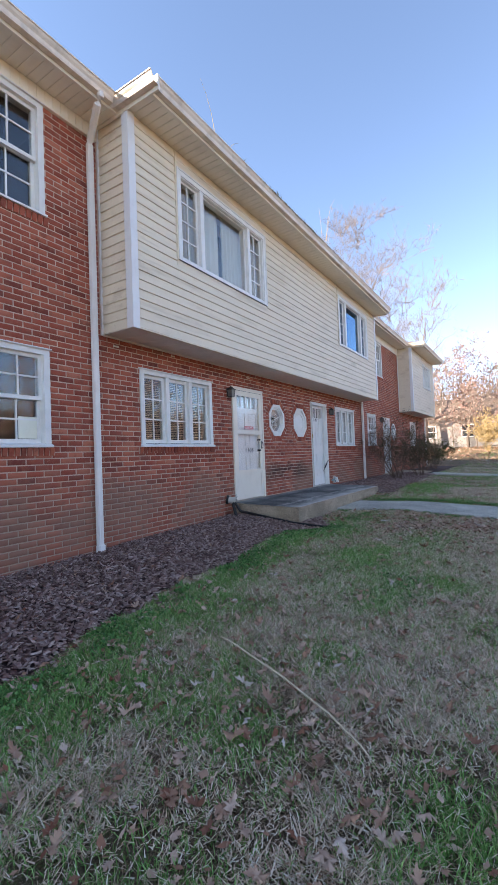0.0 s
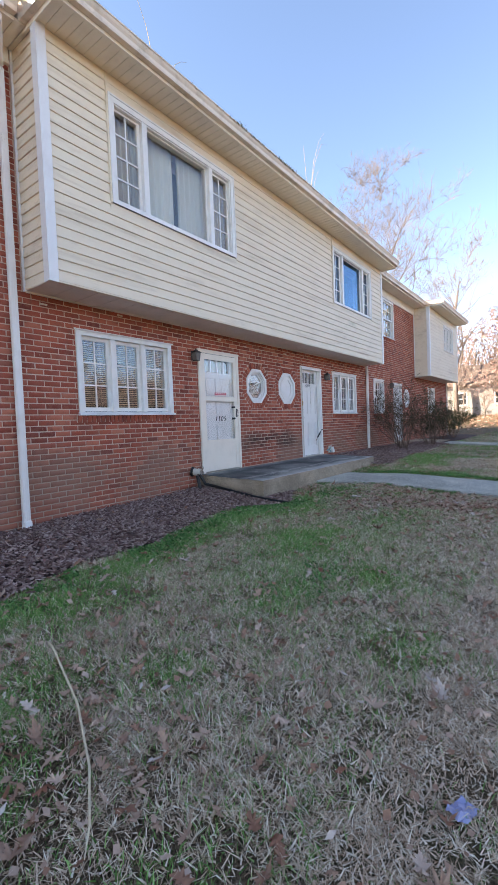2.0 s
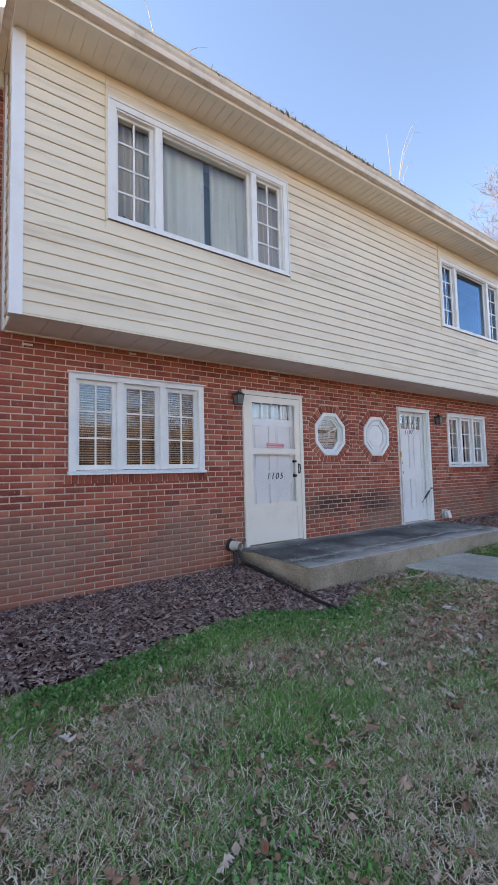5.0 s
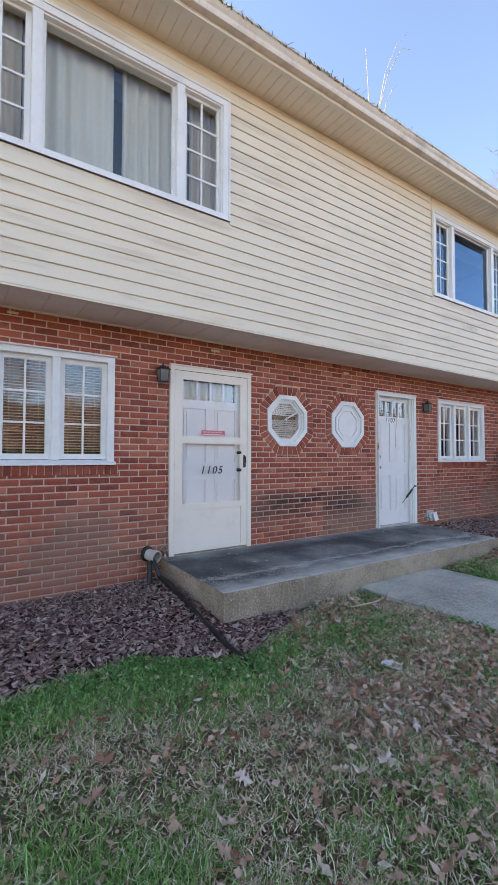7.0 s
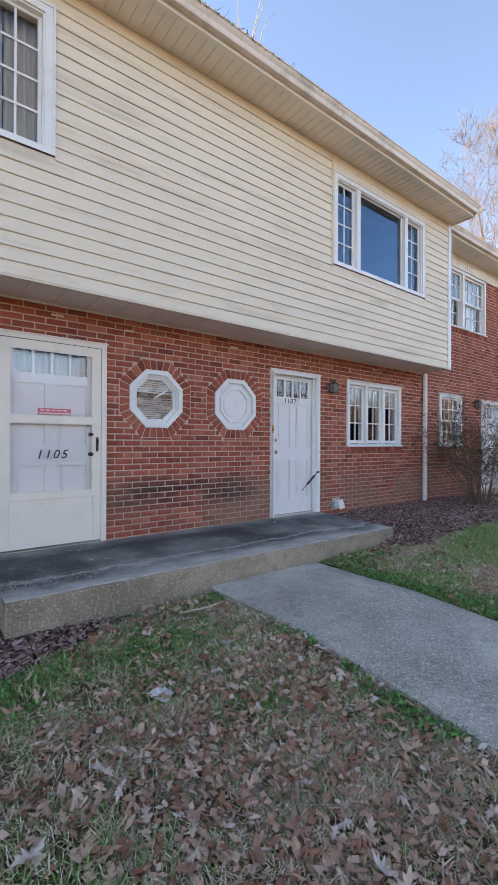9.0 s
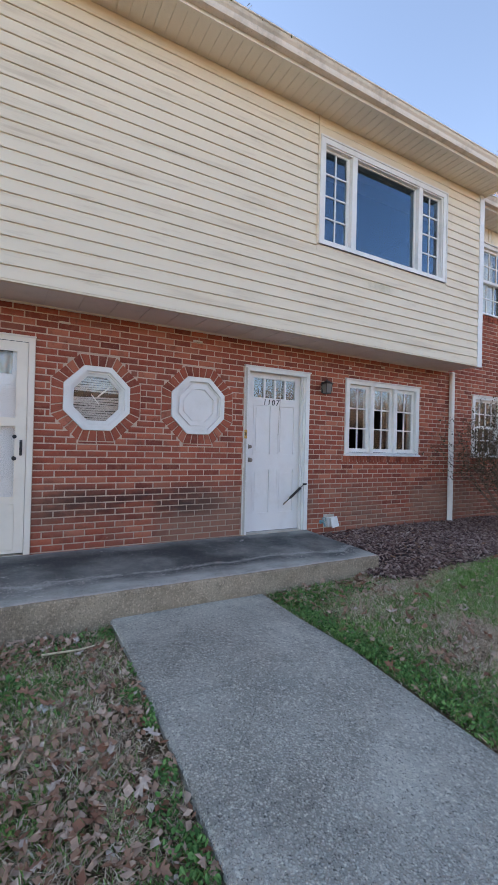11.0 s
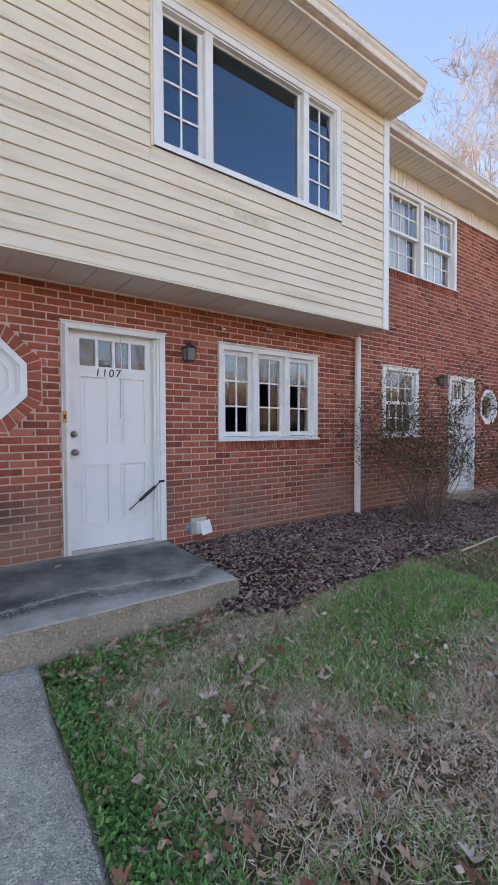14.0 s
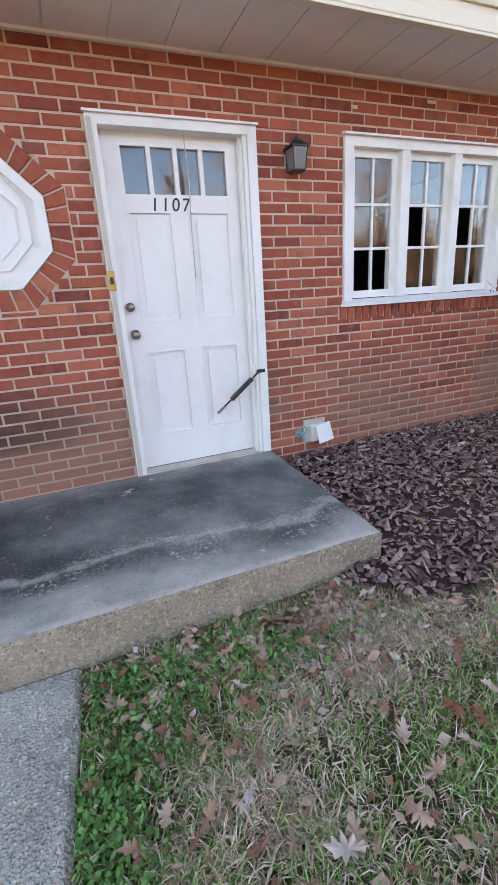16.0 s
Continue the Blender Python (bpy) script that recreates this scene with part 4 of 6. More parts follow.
def round_window(name, y, z, shut, label):
    root = base(name, (W, y, z), label, "window", kind="structure")
    part("window_frame", octagon(OCT - 0.002, -0.16, 0.012, OCT - 0.055), WHITE, root)
    part("inner_moulding", octagon(OCT - 0.055, -0.12, -0.02, OCT - 0.075), WHITE, root)
    if shut:
        part("panel", octagon(OCT - 0.074, -0.05, -0.028), DOOR_WHITE, root, "white painted blank panel")
        part("panel_moulding", octagon(OCT - 0.10, -0.028, -0.008, OCT - 0.14), DOOR_WHITE, root)
        part("panel_field", octagon(OCT - 0.16, -0.028, -0.018), DOOR_WHITE, root)
    else:
        part("sash", octagon(OCT - 0.074, -0.08, -0.045, OCT - 0.105), WHITE, root)
        p = part("pane", octagon(OCT - 0.104, -0.064, -0.060), GLASS, root)
        p.visible_shadow = False


round_window("round_window_1", *ROUND["round_window_1"], False, "octagonal white window with a broken blind inside")
round_window("round_window_2", *ROUND["round_window_2"], True, "octagonal white window blanked with a moulded panel")
round_window("round_window_3", *ROUND["round_window_3"], False, "octagonal white window by the far door")


def broken_blind():
    root = base("window_blind", (W - 0.14, 8.22, 1.72), "crooked broken white blind behind the octagonal window", "blind")
    slat = as_mesh("slat", sweep([(-0.012, -0.0006), (0.0, 0.001), (0.012, -0.0006), (0.0, 0.0022)], -0.27, 0.27), WHITE)
    for i in range(22):
        if i in (12, 13):
            continue
        shared("slat", slat, root, pose(0, 0, 0.02 + i * 0.025, 3 * math.sin(i * 1.3), 62 + 8 * math.sin(i * 2.1), 0))
    shared("slat", slat, root, pose(0.02, -0.02, 0.27, 64, 60, 0))
    shared("slat", slat, root, pose(0.025, 0.06, 0.20, -58, 60, 0))


broken_blind()


# ---- doors ----
def words(parent, text, size, x, y, z, lean=0.0, material=None, thick=0.002):
    """Figures set on an upright face that looks along +x."""
    cu = bpy.data.curves.new("figures", "FONT")
    cu.body, cu.size, cu.align_x, cu.align_y, cu.extrude, cu.shear, cu.offset = text, size, "CENTER", "CENTER", thick, lean, 0.0004
    cu.space_character = 1.25
    tmp = new("figures_tmp", cu)
    bpy.context.view_layer.update()
    me = bpy.data.meshes.new_from_object(tmp.evaluated_get(bpy.context.evaluated_depsgraph_get()))
    bpy.data.objects.remove(tmp)
    me.materials.clear()
    me.materials.append(material or INK)
    ob = new("house_number", me)
    ob.parent = parent
    ob.matrix_local = Matrix(((0, 0, 1, x), (1, 0, 0, y), (0, 1, 0, z), (0, 0, 0, 1)))
    return ob


def door_leaf(root, a, b, z0, z1, x, lites, label):
    """A panelled wooden door with a row of four lights at its top."""
    t = 0.042
    w = b - a
    st = 0.115
    ly0, ly1 = z1 - 0.31, z1 - 0.06
    leaf = bmesh.new()
    for r in ((x - t, x, a, a + st, z0, z1), (x - t, x, b - st, b, z0, z1), (x - t, x, a + st, b - st, z0, z0 + 0.22), (x - t, x, a + st, b - st, z1 - 0.06, z1),
              (x - t, x, a + st, b - st, ly0 - 0.09, ly0), (x - t, x, a + st, b - st, z0 + 0.80, z0 + 0.98),
              (x - t, x, (a + b) / 2 - 0.055, (a + b) / 2 + 0.055, z0 + 0.22, z0 + 0.80), (x - t, x, (a + b) / 2 - 0.055, (a + b) / 2 + 0.055, z0 + 0.98, ly0 - 0.09)):
        bx(leaf, *r)
    n = 4
    pw = (w - 2 * st) / n
    for i in range(1, n):
        bx(leaf, x - t, x, a + st + i * pw - 0.013, a + st + i * pw + 0.013, ly0, ly1)
    door = part("door_leaf", leaf, DOOR_WHITE, root, label)
    for ya, yb in ((a + st, (a + b) / 2 - 0.055), ((a + b) / 2 + 0.055, b - st)):
        for za, zb in ((z0 + 0.22, z0 + 0.80), (z0 + 0.98, ly0 - 0.09)):
            part("door_panel", boxes((x - t + 0.004, x - 0.014, ya, yb, za, zb), (x - t + 0.008, x - 0.007, ya + 0.045, yb - 0.045, za + 0.045, zb - 0.045)), DOOR_WHITE, door)
            part("panel_moulding", boxes((x - 0.02, x + 0.004, ya, ya + 0.012, za, zb), (x - 0.02, x + 0.004, yb - 0.012, yb, za, zb), (x - 0.02, x + 0.0035, ya, yb, za, za + 0.012), (x - 0.02, x + 0.0035, ya, yb, zb - 0.012, zb)), DOOR_WHITE, door)
    for i in range(n):
        p = part("pane", boxes((x - 0.026, x - 0.022, a + st + i * pw + (0.013 if i else 0), a + st + (i + 1) * pw - (0.013 if i < n - 1 else 0), ly0, ly1)), GLASS, door)
        p.visible_shadow = False
    return door


def knob(root, y, z, x, mat, r=0.027):
    bm = tube([(x, y, z), (x + 0.006, y, z), (x + 0.007, y, z), (x + 0.03, y, z), (x + 0.04, y, z), (x + 0.055, y, z), (x + 0.062, y, z)], [r * 1.15, r * 1.15, r * 0.45, r * 0.45, r, r * 0.95, r * 0.4], 14)
    return part("door_knob", bm, mat, root, "dull metal knob", smooth=True)


def door_frame(root, w, h, mat, side=0.06, deep=0.2):
    part("door_frame", boxes((-deep, 0.022, 0, side, 0, h - side), (-deep, 0.022, w - side, w, 0, h - side), (-deep, 0.022, 0, w, h - side, h)), mat, root)
    part("door_stop", boxes((-deep, -0.07, side, side + 0.02, 0.03, h - side), (-deep, -0.07, w - side - 0.02, w - side, 0.03, h - side), (-deep, -0.07, side, w - side, h - side - 0.02, h - side)), mat, root)
    part("threshold", sweep([(-deep, -0.05), (0.0, -0.05), (0.0, -0.004), (-0.05, 0.012), (-deep, 0.012)], side, w - side), PVC, root, "worn grey threshold")
    part("drip_cap", sweep([(-0.005, h - 0.006), (0.04, h - 0.010), (0.04, h + 0.002), (-0.005, h + 0.014)], -0.01, w + 0.01), mat, root)


def build_door_1():
    y0, y1, z0, z1 = OPEN["door_1"]
    w, h = y1 - y0, z1 - z0
    root = base("door_1", (W, y0, z0), "white panelled front door behind a cream storm door", "door", kind="structure")
    door_frame(root, w, h, CREAM_METAL, 0.055)
    inner = door_leaf(root, 0.075, w - 0.075, 0.03, h - 0.06, -0.04, 4, "white panelled inner door")
    # the storm door
    a, b, c, d = 0.058, w - 0.058, 0.02, h - 0.058
    x0, x1 = -0.022, 0.012
    r = 0.085
    storm = part("storm_door", boxes((x0, x1, a, a + r, c, d), (x0, x1, b - r, b, c, d), (x0, x1, a + r, b - r, d - r, d), (x0, x1, a + r, b - r, c + 1.23, c + 1.29), (x0, x1, a + r, b - r, c + 0.47, c + 0.53),
                                     (x0, x1, a + r, b - r, c, c + 0.03)), CREAM_METAL, root, "cream aluminium storm door")
    # thin black strip along the side and top joint of the storm door
    part("dark_joint_strip", boxes((-0.02, 0.0128, 0.0545, 0.0600, 0.02, h - 0.058), (-0.02, 0.0125, 0.06, w - 0.06, h - 0.0605, h - 0.0555)), BLACK, root)
    part("kick_panel", soft_box(x0 + 0.006, x1 - 0.006, a + r, b - r, c + 0.03, c + 0.47, 0.003), CREAM_METAL, storm)
    for za, zb in ((c + 0.53, c + 1.23), (c + 1.29, d - r)):
        p = part("glass", boxes((-0.006, -0.002, a + r, b - r, za, zb)), STORM_GLASS, storm)
        p.visible_shadow = False
        part("glass_bead", boxes((-0.004, 0.008, a + r, a + r + 0.012, za, zb), (-0.004, 0.008, b - r - 0.012, b - r, za, zb), (-0.004, 0.0085, a + r, b - r, za, za + 0.012), (-0.004, 0.0085, a + r, b - r, zb - 0.012, zb)), CREAM_METAL, storm)
    words(storm, "1105", 0.125, 0.0012, w * 0.49, c + 0.91, 0.25)
    for y in (c + 0.35, c + 1.0, c + 1.7):
        part("hinge", tube([(0.018, a - 0.002, y), (0.018, a - 0.002, y + 0.08)], 0.008, 8), CREAM_METAL, storm)
    hz = c + 0.99
    part("handle_plate", soft_box(0.012, 0.017, b - 0.055, b - 0.03, hz - 0.05, hz + 0.1, 0.002), BLACK, storm)
    part("pull_handle", tube([(0.014, b - 0.043, hz + 0.09), (0.045, b - 0.043, hz + 0.08), (0.05, b - 0.043, hz + 0.02), (0.046, b - 0.043, hz - 0.03), (0.016, b - 0.043, hz - 0.045)], 0.008, 8), BLACK, storm, "black pull handle")
    part("closer_tab", soft_box(0.020, 0.026, w - 0.05, w - 0.03, hz + 0.20, hz + 0.32, 0.002), CREAM_METAL, root)
    knob(inner, w - 0.155, 0.93, -0.039, BLACK, 0.02)
    knob(inner, w - 0.155, 1.14, -0.039, BLACK, 0.018)
    sticker = part("notice", boxes((0.0, 0.0015, w * 0.37, w * 0.66, c + 1.315, c + 1.375)), RED_NOTE, storm, "red and white notice sticker")
    part("notice_writing", boxes(*[(0.0015, 0.0022, w * (0.39 + k * 0.05), w * (0.39 + k * 0.05) + 0.035, c + 1.35, c + 1.362) for k in range(5)],
                                 *[(0.0015, 0.0022, w * 0.38, w * 0.65, c + 1.32, c + 1.332) for k in range(1)]), NOTE_WHITE, sticker)
    # a short lace curtain behind the four lights
    curtain(y0 + 0.18, y1 - 0.18, z1 - 0.42, z1 - 0.14, W - 0.13, "short pale lace curtain behind the door's lights", 7)


RED_NOTE = Nodes("faded_red_paper").done((0.639, 0.13, 0.158), 0.6)
NOTE_WHITE = Nodes("white_paper").done((0.772, 0.67, 0.616), 0.7)
build_door_1()


def build_door_2():
    y0, y1, z0, z1 = OPEN["door_2"]
    w, h = y1 - y0, z1 - z0
    root = base("door_2", (W, y0, z0), "white four-panel front door with a row of small lights", "door", kind="structure")
    door_frame(root, w, h, WHITE, 0.06)
    leaf = door_leaf(root, 0.064, w - 0.064, 0.016, h - 0.066, -0.072, 4, "white panelled door leaf")
    words(leaf, "1107", 0.105, -0.0705, w * 0.44, h - 0.435, 0.12)
    knob(leaf, 0.125, 0.93, -0.072, PEWTER)
    knob(leaf, 0.115, 1.10, -0.072, PEWTER, 0.024)
    part("jamb_moulding", boxes((-0.06, 0.006, w - 0.085, w - 0.062, 0.0, h - 0.06), (-0.06, -0.02, w - 0.105, w - 0.086, 0.0, h - 0.06)), WHITE, root, "peeling moulded jamb")
    # thin black box painted in for the shade of the gap under the leaf
    part("gap_shadow_strip", boxes((-0.075, -0.0735, 0.064, w - 0.064, 0.012, 0.0155)), BLACK, root)
    part("metal_strip", boxes((0.022, 0.03, 0.004, 0.03, 0.0, h - 0.03)), PVC, root, "worn metal strip of a lost storm door")
    part("strike_plate", soft_box(0.028, 0.034, -0.002, 0.036, 1.20, 1.31, 0.002), BRASS, root, "brass strike plate")
    # black block on the plate stands in for the dark inside of its slot
    part("slot_shade_block", boxes((0.0335, 0.0355, 0.006, 0.026, 1.235, 1.275)), BLACK, root)
    c0, c1 = Vector((0.018, w - 0.055, 0.615)), Vector((0.03, w - 0.38, 0.37))
    closer = part("door_closer", tube([c0 + (c1 - c0) * f for f in (0.12, 0.2, 0.21, 0.72, 0.73, 0.98)], [0.006, 0.006, 0.017, 0.017, 0.006, 0.006], 10), BLACK, root, "broken black door closer hanging down", smooth=True)
    part("bracket", soft_box(0.02, 0.028, w - 0.085, w - 0.02, 0.60, 0.625, 0.003), BLACK, closer)
    part("closer_rod", tube([c0 + (c1 - c0) * f for f in (-0.02, 0.15)], 0.006, 8), BLACK, closer)
    part("closer_tip", tube([c0 + (c1 - c0) * f for f in (0.90, 1.06)], 0.009, 8), PEWTER, closer)
    part("dangling_wire", tube([(-0.02, w * 0.55, h - 0.07), (-0.022, w * 0.56, h - 0.3), (-0.045, w * 0.555, h - 0.55), (-0.066, w * 0.56, h - 0.86)], 0.0035, 6), PVC, root, "grey wire hanging over the lights")


build_door_2()


def build_door_3():
    y0, y1, z0, z1 = OPEN["door_3"]
    w, h = y1 - y0, z1 - z0
    root = base("door_3", (W, y0, z0), "white front door behind a shrub", "door", kind="structure")
    door_frame(root, w, h, WHITE, 0.06)
    leaf = door_leaf(root, 0.064, w - 0.064, 0.016, h - 0.066, -0.072, 4, "white panelled door leaf")
    knob(leaf, 0.125, 0.93, -0.072, PEWTER)


build_door_3()


# ---- fixtures on the wall ----
LAMP_GLASS = make_paint("cloudy_lamp_glass", (0.165, 0.158, 0.15), (0.0824, 0.0744, 0.066), 0.5, 0.25)


def wall_lamp(y, z, label):
    root = base("wall_lamp", (W, y, z), label, "wall lamp", "porch lamps")
    root.scale = (0.86, 0.86, 0.86)
    part("back_plate", soft_box(0.0, 0.014, -0.05, 0.05, -0.09, 0.09, 0.005), BLACK, root)
    part("arm", tube([(0.01, 0, 0.05), (0.05, 0, 0.085), (0.085, 0, 0.075)], 0.009, 8), BLACK, root)
    bm = bmesh.new()
    lo, hi = 0.046, 0.06
    v = [[bm.verts.new((0.085 + sx * r, sy * r, zz)) for sx, sy in ((-1, -1), (1, -1), (1, 1), (-1, 1))] for zz, r in ((-0.095, lo), (0.045, hi))]
    for k in range(4):
        bm.faces.new((v[0][k], v[0][(k + 1) % 4], v[1][(k + 1) % 4], v[1][k]))
    bm.faces.new(v[0][::-1])
    bm.faces.new(v[1])
    part("lamp_glass", bm, LAMP_GLASS, root, "cloudy square lantern glass")
    for sx in (-1, 1):
        for sy in (-1, 1):
            part("lamp_post", tube([(0.085 + sx * lo, sy * lo, -0.097), (0.085 + sx * hi, sy * hi, 0.047)], 0.005, 6), BLACK, root)
    cap = bmesh.new()
    ring = [[cap.verts.new((0.085 + sx * r, sy * r, zz)) for sx, sy in ((-1, -1), (1, -1), (1, 1), (-1, 1))] for zz, r in ((0.044, 0.074), (0.052, 0.074), (0.09, 0.028), (0.10, 0.026))]
    for p, q in zip(ring, ring[1:]):
        for k in range(4):
            cap.faces.new((p[k], p[(k + 1) % 4], q[(k + 1) % 4], q[k]))
    cap.faces.new(ring[0][::-1])
    cap.faces.new(ring[-1])
    part("lamp_cap", cap, BLACK, root)
    part("finial", tube([(0.085, 0, 0.1), (0.085, 0, 0.115), (0.085, 0, 0.13)], [0.008, 0.012, 0.003], 8), BLACK, root)
    part("lamp_base", soft_box(0.035, 0.135, -0.05, 0.05, -0.108, -0.094, 0.004), BLACK, root)


wall_lamp(6.43, 2.42, "black lantern wall lamp beside the storm door")
wall_lamp(11.22, 2.38, "black lantern wall lamp with cloudy glass")
wall_lamp(16.1, 2.40, "small black lantern wall lamp by the far door")


def tap(y, z, label, parent_mat=None):
    root = base("garden_tap", (W, y, z), label, "tap")
    m = parent_mat or PEWTER
    part("stem", tube([(0, 0, 0), (0.06, 0, 0), (0.085, 0, -0.015), (0.095, 0, -0.05)], [0.012, 0.012, 0.012, 0.014], 10), m, root)
    part("flange", tube([(0.0, 0, 0), (0.006, 0, 0)], 0.03, 12), m, root)
    part("valve_wheel", tube([(0.075 + 0.0, 0.03 * math.cos(a), 0.045 + 0.03 * math.sin(a)) for a in (math.tau * k / 12 for k in range(13))], 0.005, 6), m, root)
    part("valve_stem", tube([(0.06, 0, 0.0), (0.075, 0, 0.045)], 0.006, 6), m, root)


def drain_pipe():
    root = base("vent_pipe", (W, 6.29, 0.50), "grey plastic vent pipe stub sticking out of the brick", "pipe")
    n = 18
    bm = bmesh.new()
    rings = []
    for x, r in ((0.0, 0.058), (0.10, 0.058), (0.10, 0.066), (0.155, 0.066), (0.155, 0.056), (0.01, 0.05)):
        rings.append([bm.verts.new((x, r * math.cos(math.tau * k / n), r * math.sin(math.tau * k / n))) for k in range(n)])
    for a, b in zip(rings, rings[1:]):
        for k in range(n):
            bm.faces.new((a[k], a[(k + 1) % n], b[(k + 1) % n], b[k]))
    bm.faces.new(rings[-1])
    bmesh.ops.recalc_face_normals(bm, faces=bm.faces[:])
    part("socket", bm, PVC, root)
    part("rubber_collar", tube([(-0.004, 0, 0), (0.02, 0, 0), (0.03, 0, 0)], [0.082, 0.080, 0.066], 18), RUBBER, root, "black rubber collar at the wall")
    root.rotation_euler = (0, radians(8), radians(24))


drain_pipe()
tap(6.46, 0.50, "old brass garden tap beside the vent pipe")


def hose():
    g = lambda x, y: float(lawn_z(x, y)) + 0.055
    pts = [(W + 0.12, 6.30, 0.47), (W + 0.17, 6.32, 0.42), (W + 0.24, 6.34, 0.30), (-3.85, 6.37, g(-3.85, 6.37) + 0.03), (-3.42, 6.35, g(-3.42, 6.35)), (-3.0, 6.32, g(-3.0, 6.32)), (-2.62, 6.28, g(-2.62, 6.28)), (-2.39, 6.26, g(-2.39, 6.26) - 0.02), (-2.16, 6.23, g(-2.16, 6.23) - 0.045)]
    cu = []
    for a, b in zip(pts, pts[1:]):
        cu += [tuple(Vector(a).lerp(Vector(b), f / 10)) for f in range(10)]
    cu.append(pts[-1])
    rr = [0.021 + 0.003 * (i % 2) for i in range(len(cu))]
    thing("drain_hose", tube(cu, rr, 12), RUBBER, "black corrugated drain hose lying across the mulch", "hose", smooth=True)


hose()
thing("drain_elbow", tube([(W + 0.13, 6.27, 0.44), (W + 0.16, 6.265, 0.36), (W + 0.20, 6.25, 0.26), (W + 0.23, 6.235, 0.13)], [0.026, 0.027, 0.028, 0.028], 12), RUBBER, "short black drain pipe going down into the mulch", "pipe", smooth=True)


TEAL = make_paint("faded_teal_paint", (0.16, 0.30, 0.32), (0.2, 0.2, 0.18), 0.4, 0.5)


def outlet_box():
    root = base("outlet_box", (W, 11.36, 0.52), "white plastic cover box hanging open low on the brick", "box")
    part("back_board", soft_box(0.0, 0.014, -0.10, 0.09, -0.075, 0.10, 0.003), PVC, root, "pale grey backing board")
    bm = soft_box(0.012, 0.05, -0.05, 0.08, -0.07, 0.06, 0.006)
    bm.transform(pose(0, 0, 0, 4, 0, 0))
    part("cover", bm, WHITE, root)
    lid = soft_box(0.06, 0.072, -0.045, 0.10, -0.095, 0.05, 0.004)
    lid.transform(pose(0.01, 0.01, 0, 6, -14, 8))
    part("lid", lid, WHITE, root)


outlet_box()
tap(11.22, 0.52, "tarnished garden tap with a faded teal handle beside the cover box", TEAL)


# ---- bricks ----
def brick_intervals(z0, z1, y0, y1):
    """What is left of a course between the openings."""
    mid = (z0 + z1) / 2
    spans = [(y0, y1)]
    cuts = [(h[0] - 0.001, h[1] + 0.001) for h in OPEN.values() if h[2] - 0.06 < mid < h[3]]
    for y, z in ROUND.values():
        R = OCT + RING
        dz = abs(mid - z)
        if dz < R:
            half = min(R, R * (1 + T8) - dz)
            cuts.append((y - half, y + half))
    for a, b in cuts:
        spans = [q for s in spans for q in ((s[0], min(s[1], a)), (max(s[0], b), s[1])) if q[1] - q[0] > 0.025]
    return spans


def brick_shape(l, h, d=0.035):
    """A brick with its front edges worn off; front at x = 0."""
    c = 0.0035
    bm = bmesh.new()
    rings = [[bm.verts.new((x, sy * (l / 2 - i), sz * (h / 2 - i))) for sy, sz in ((-1, -1), (1, -1), (1, 1), (-1, 1))] for x, i in ((-d, 0), (-c, 0), (0, c))]
    for a, b in zip(rings, rings[1:]):
        for k in range(4):
            bm.faces.new((a[k], a[(k + 1) % 4], b[(k + 1) % 4], b[k]))
    bm.faces.new(rings[-1])
    return bm


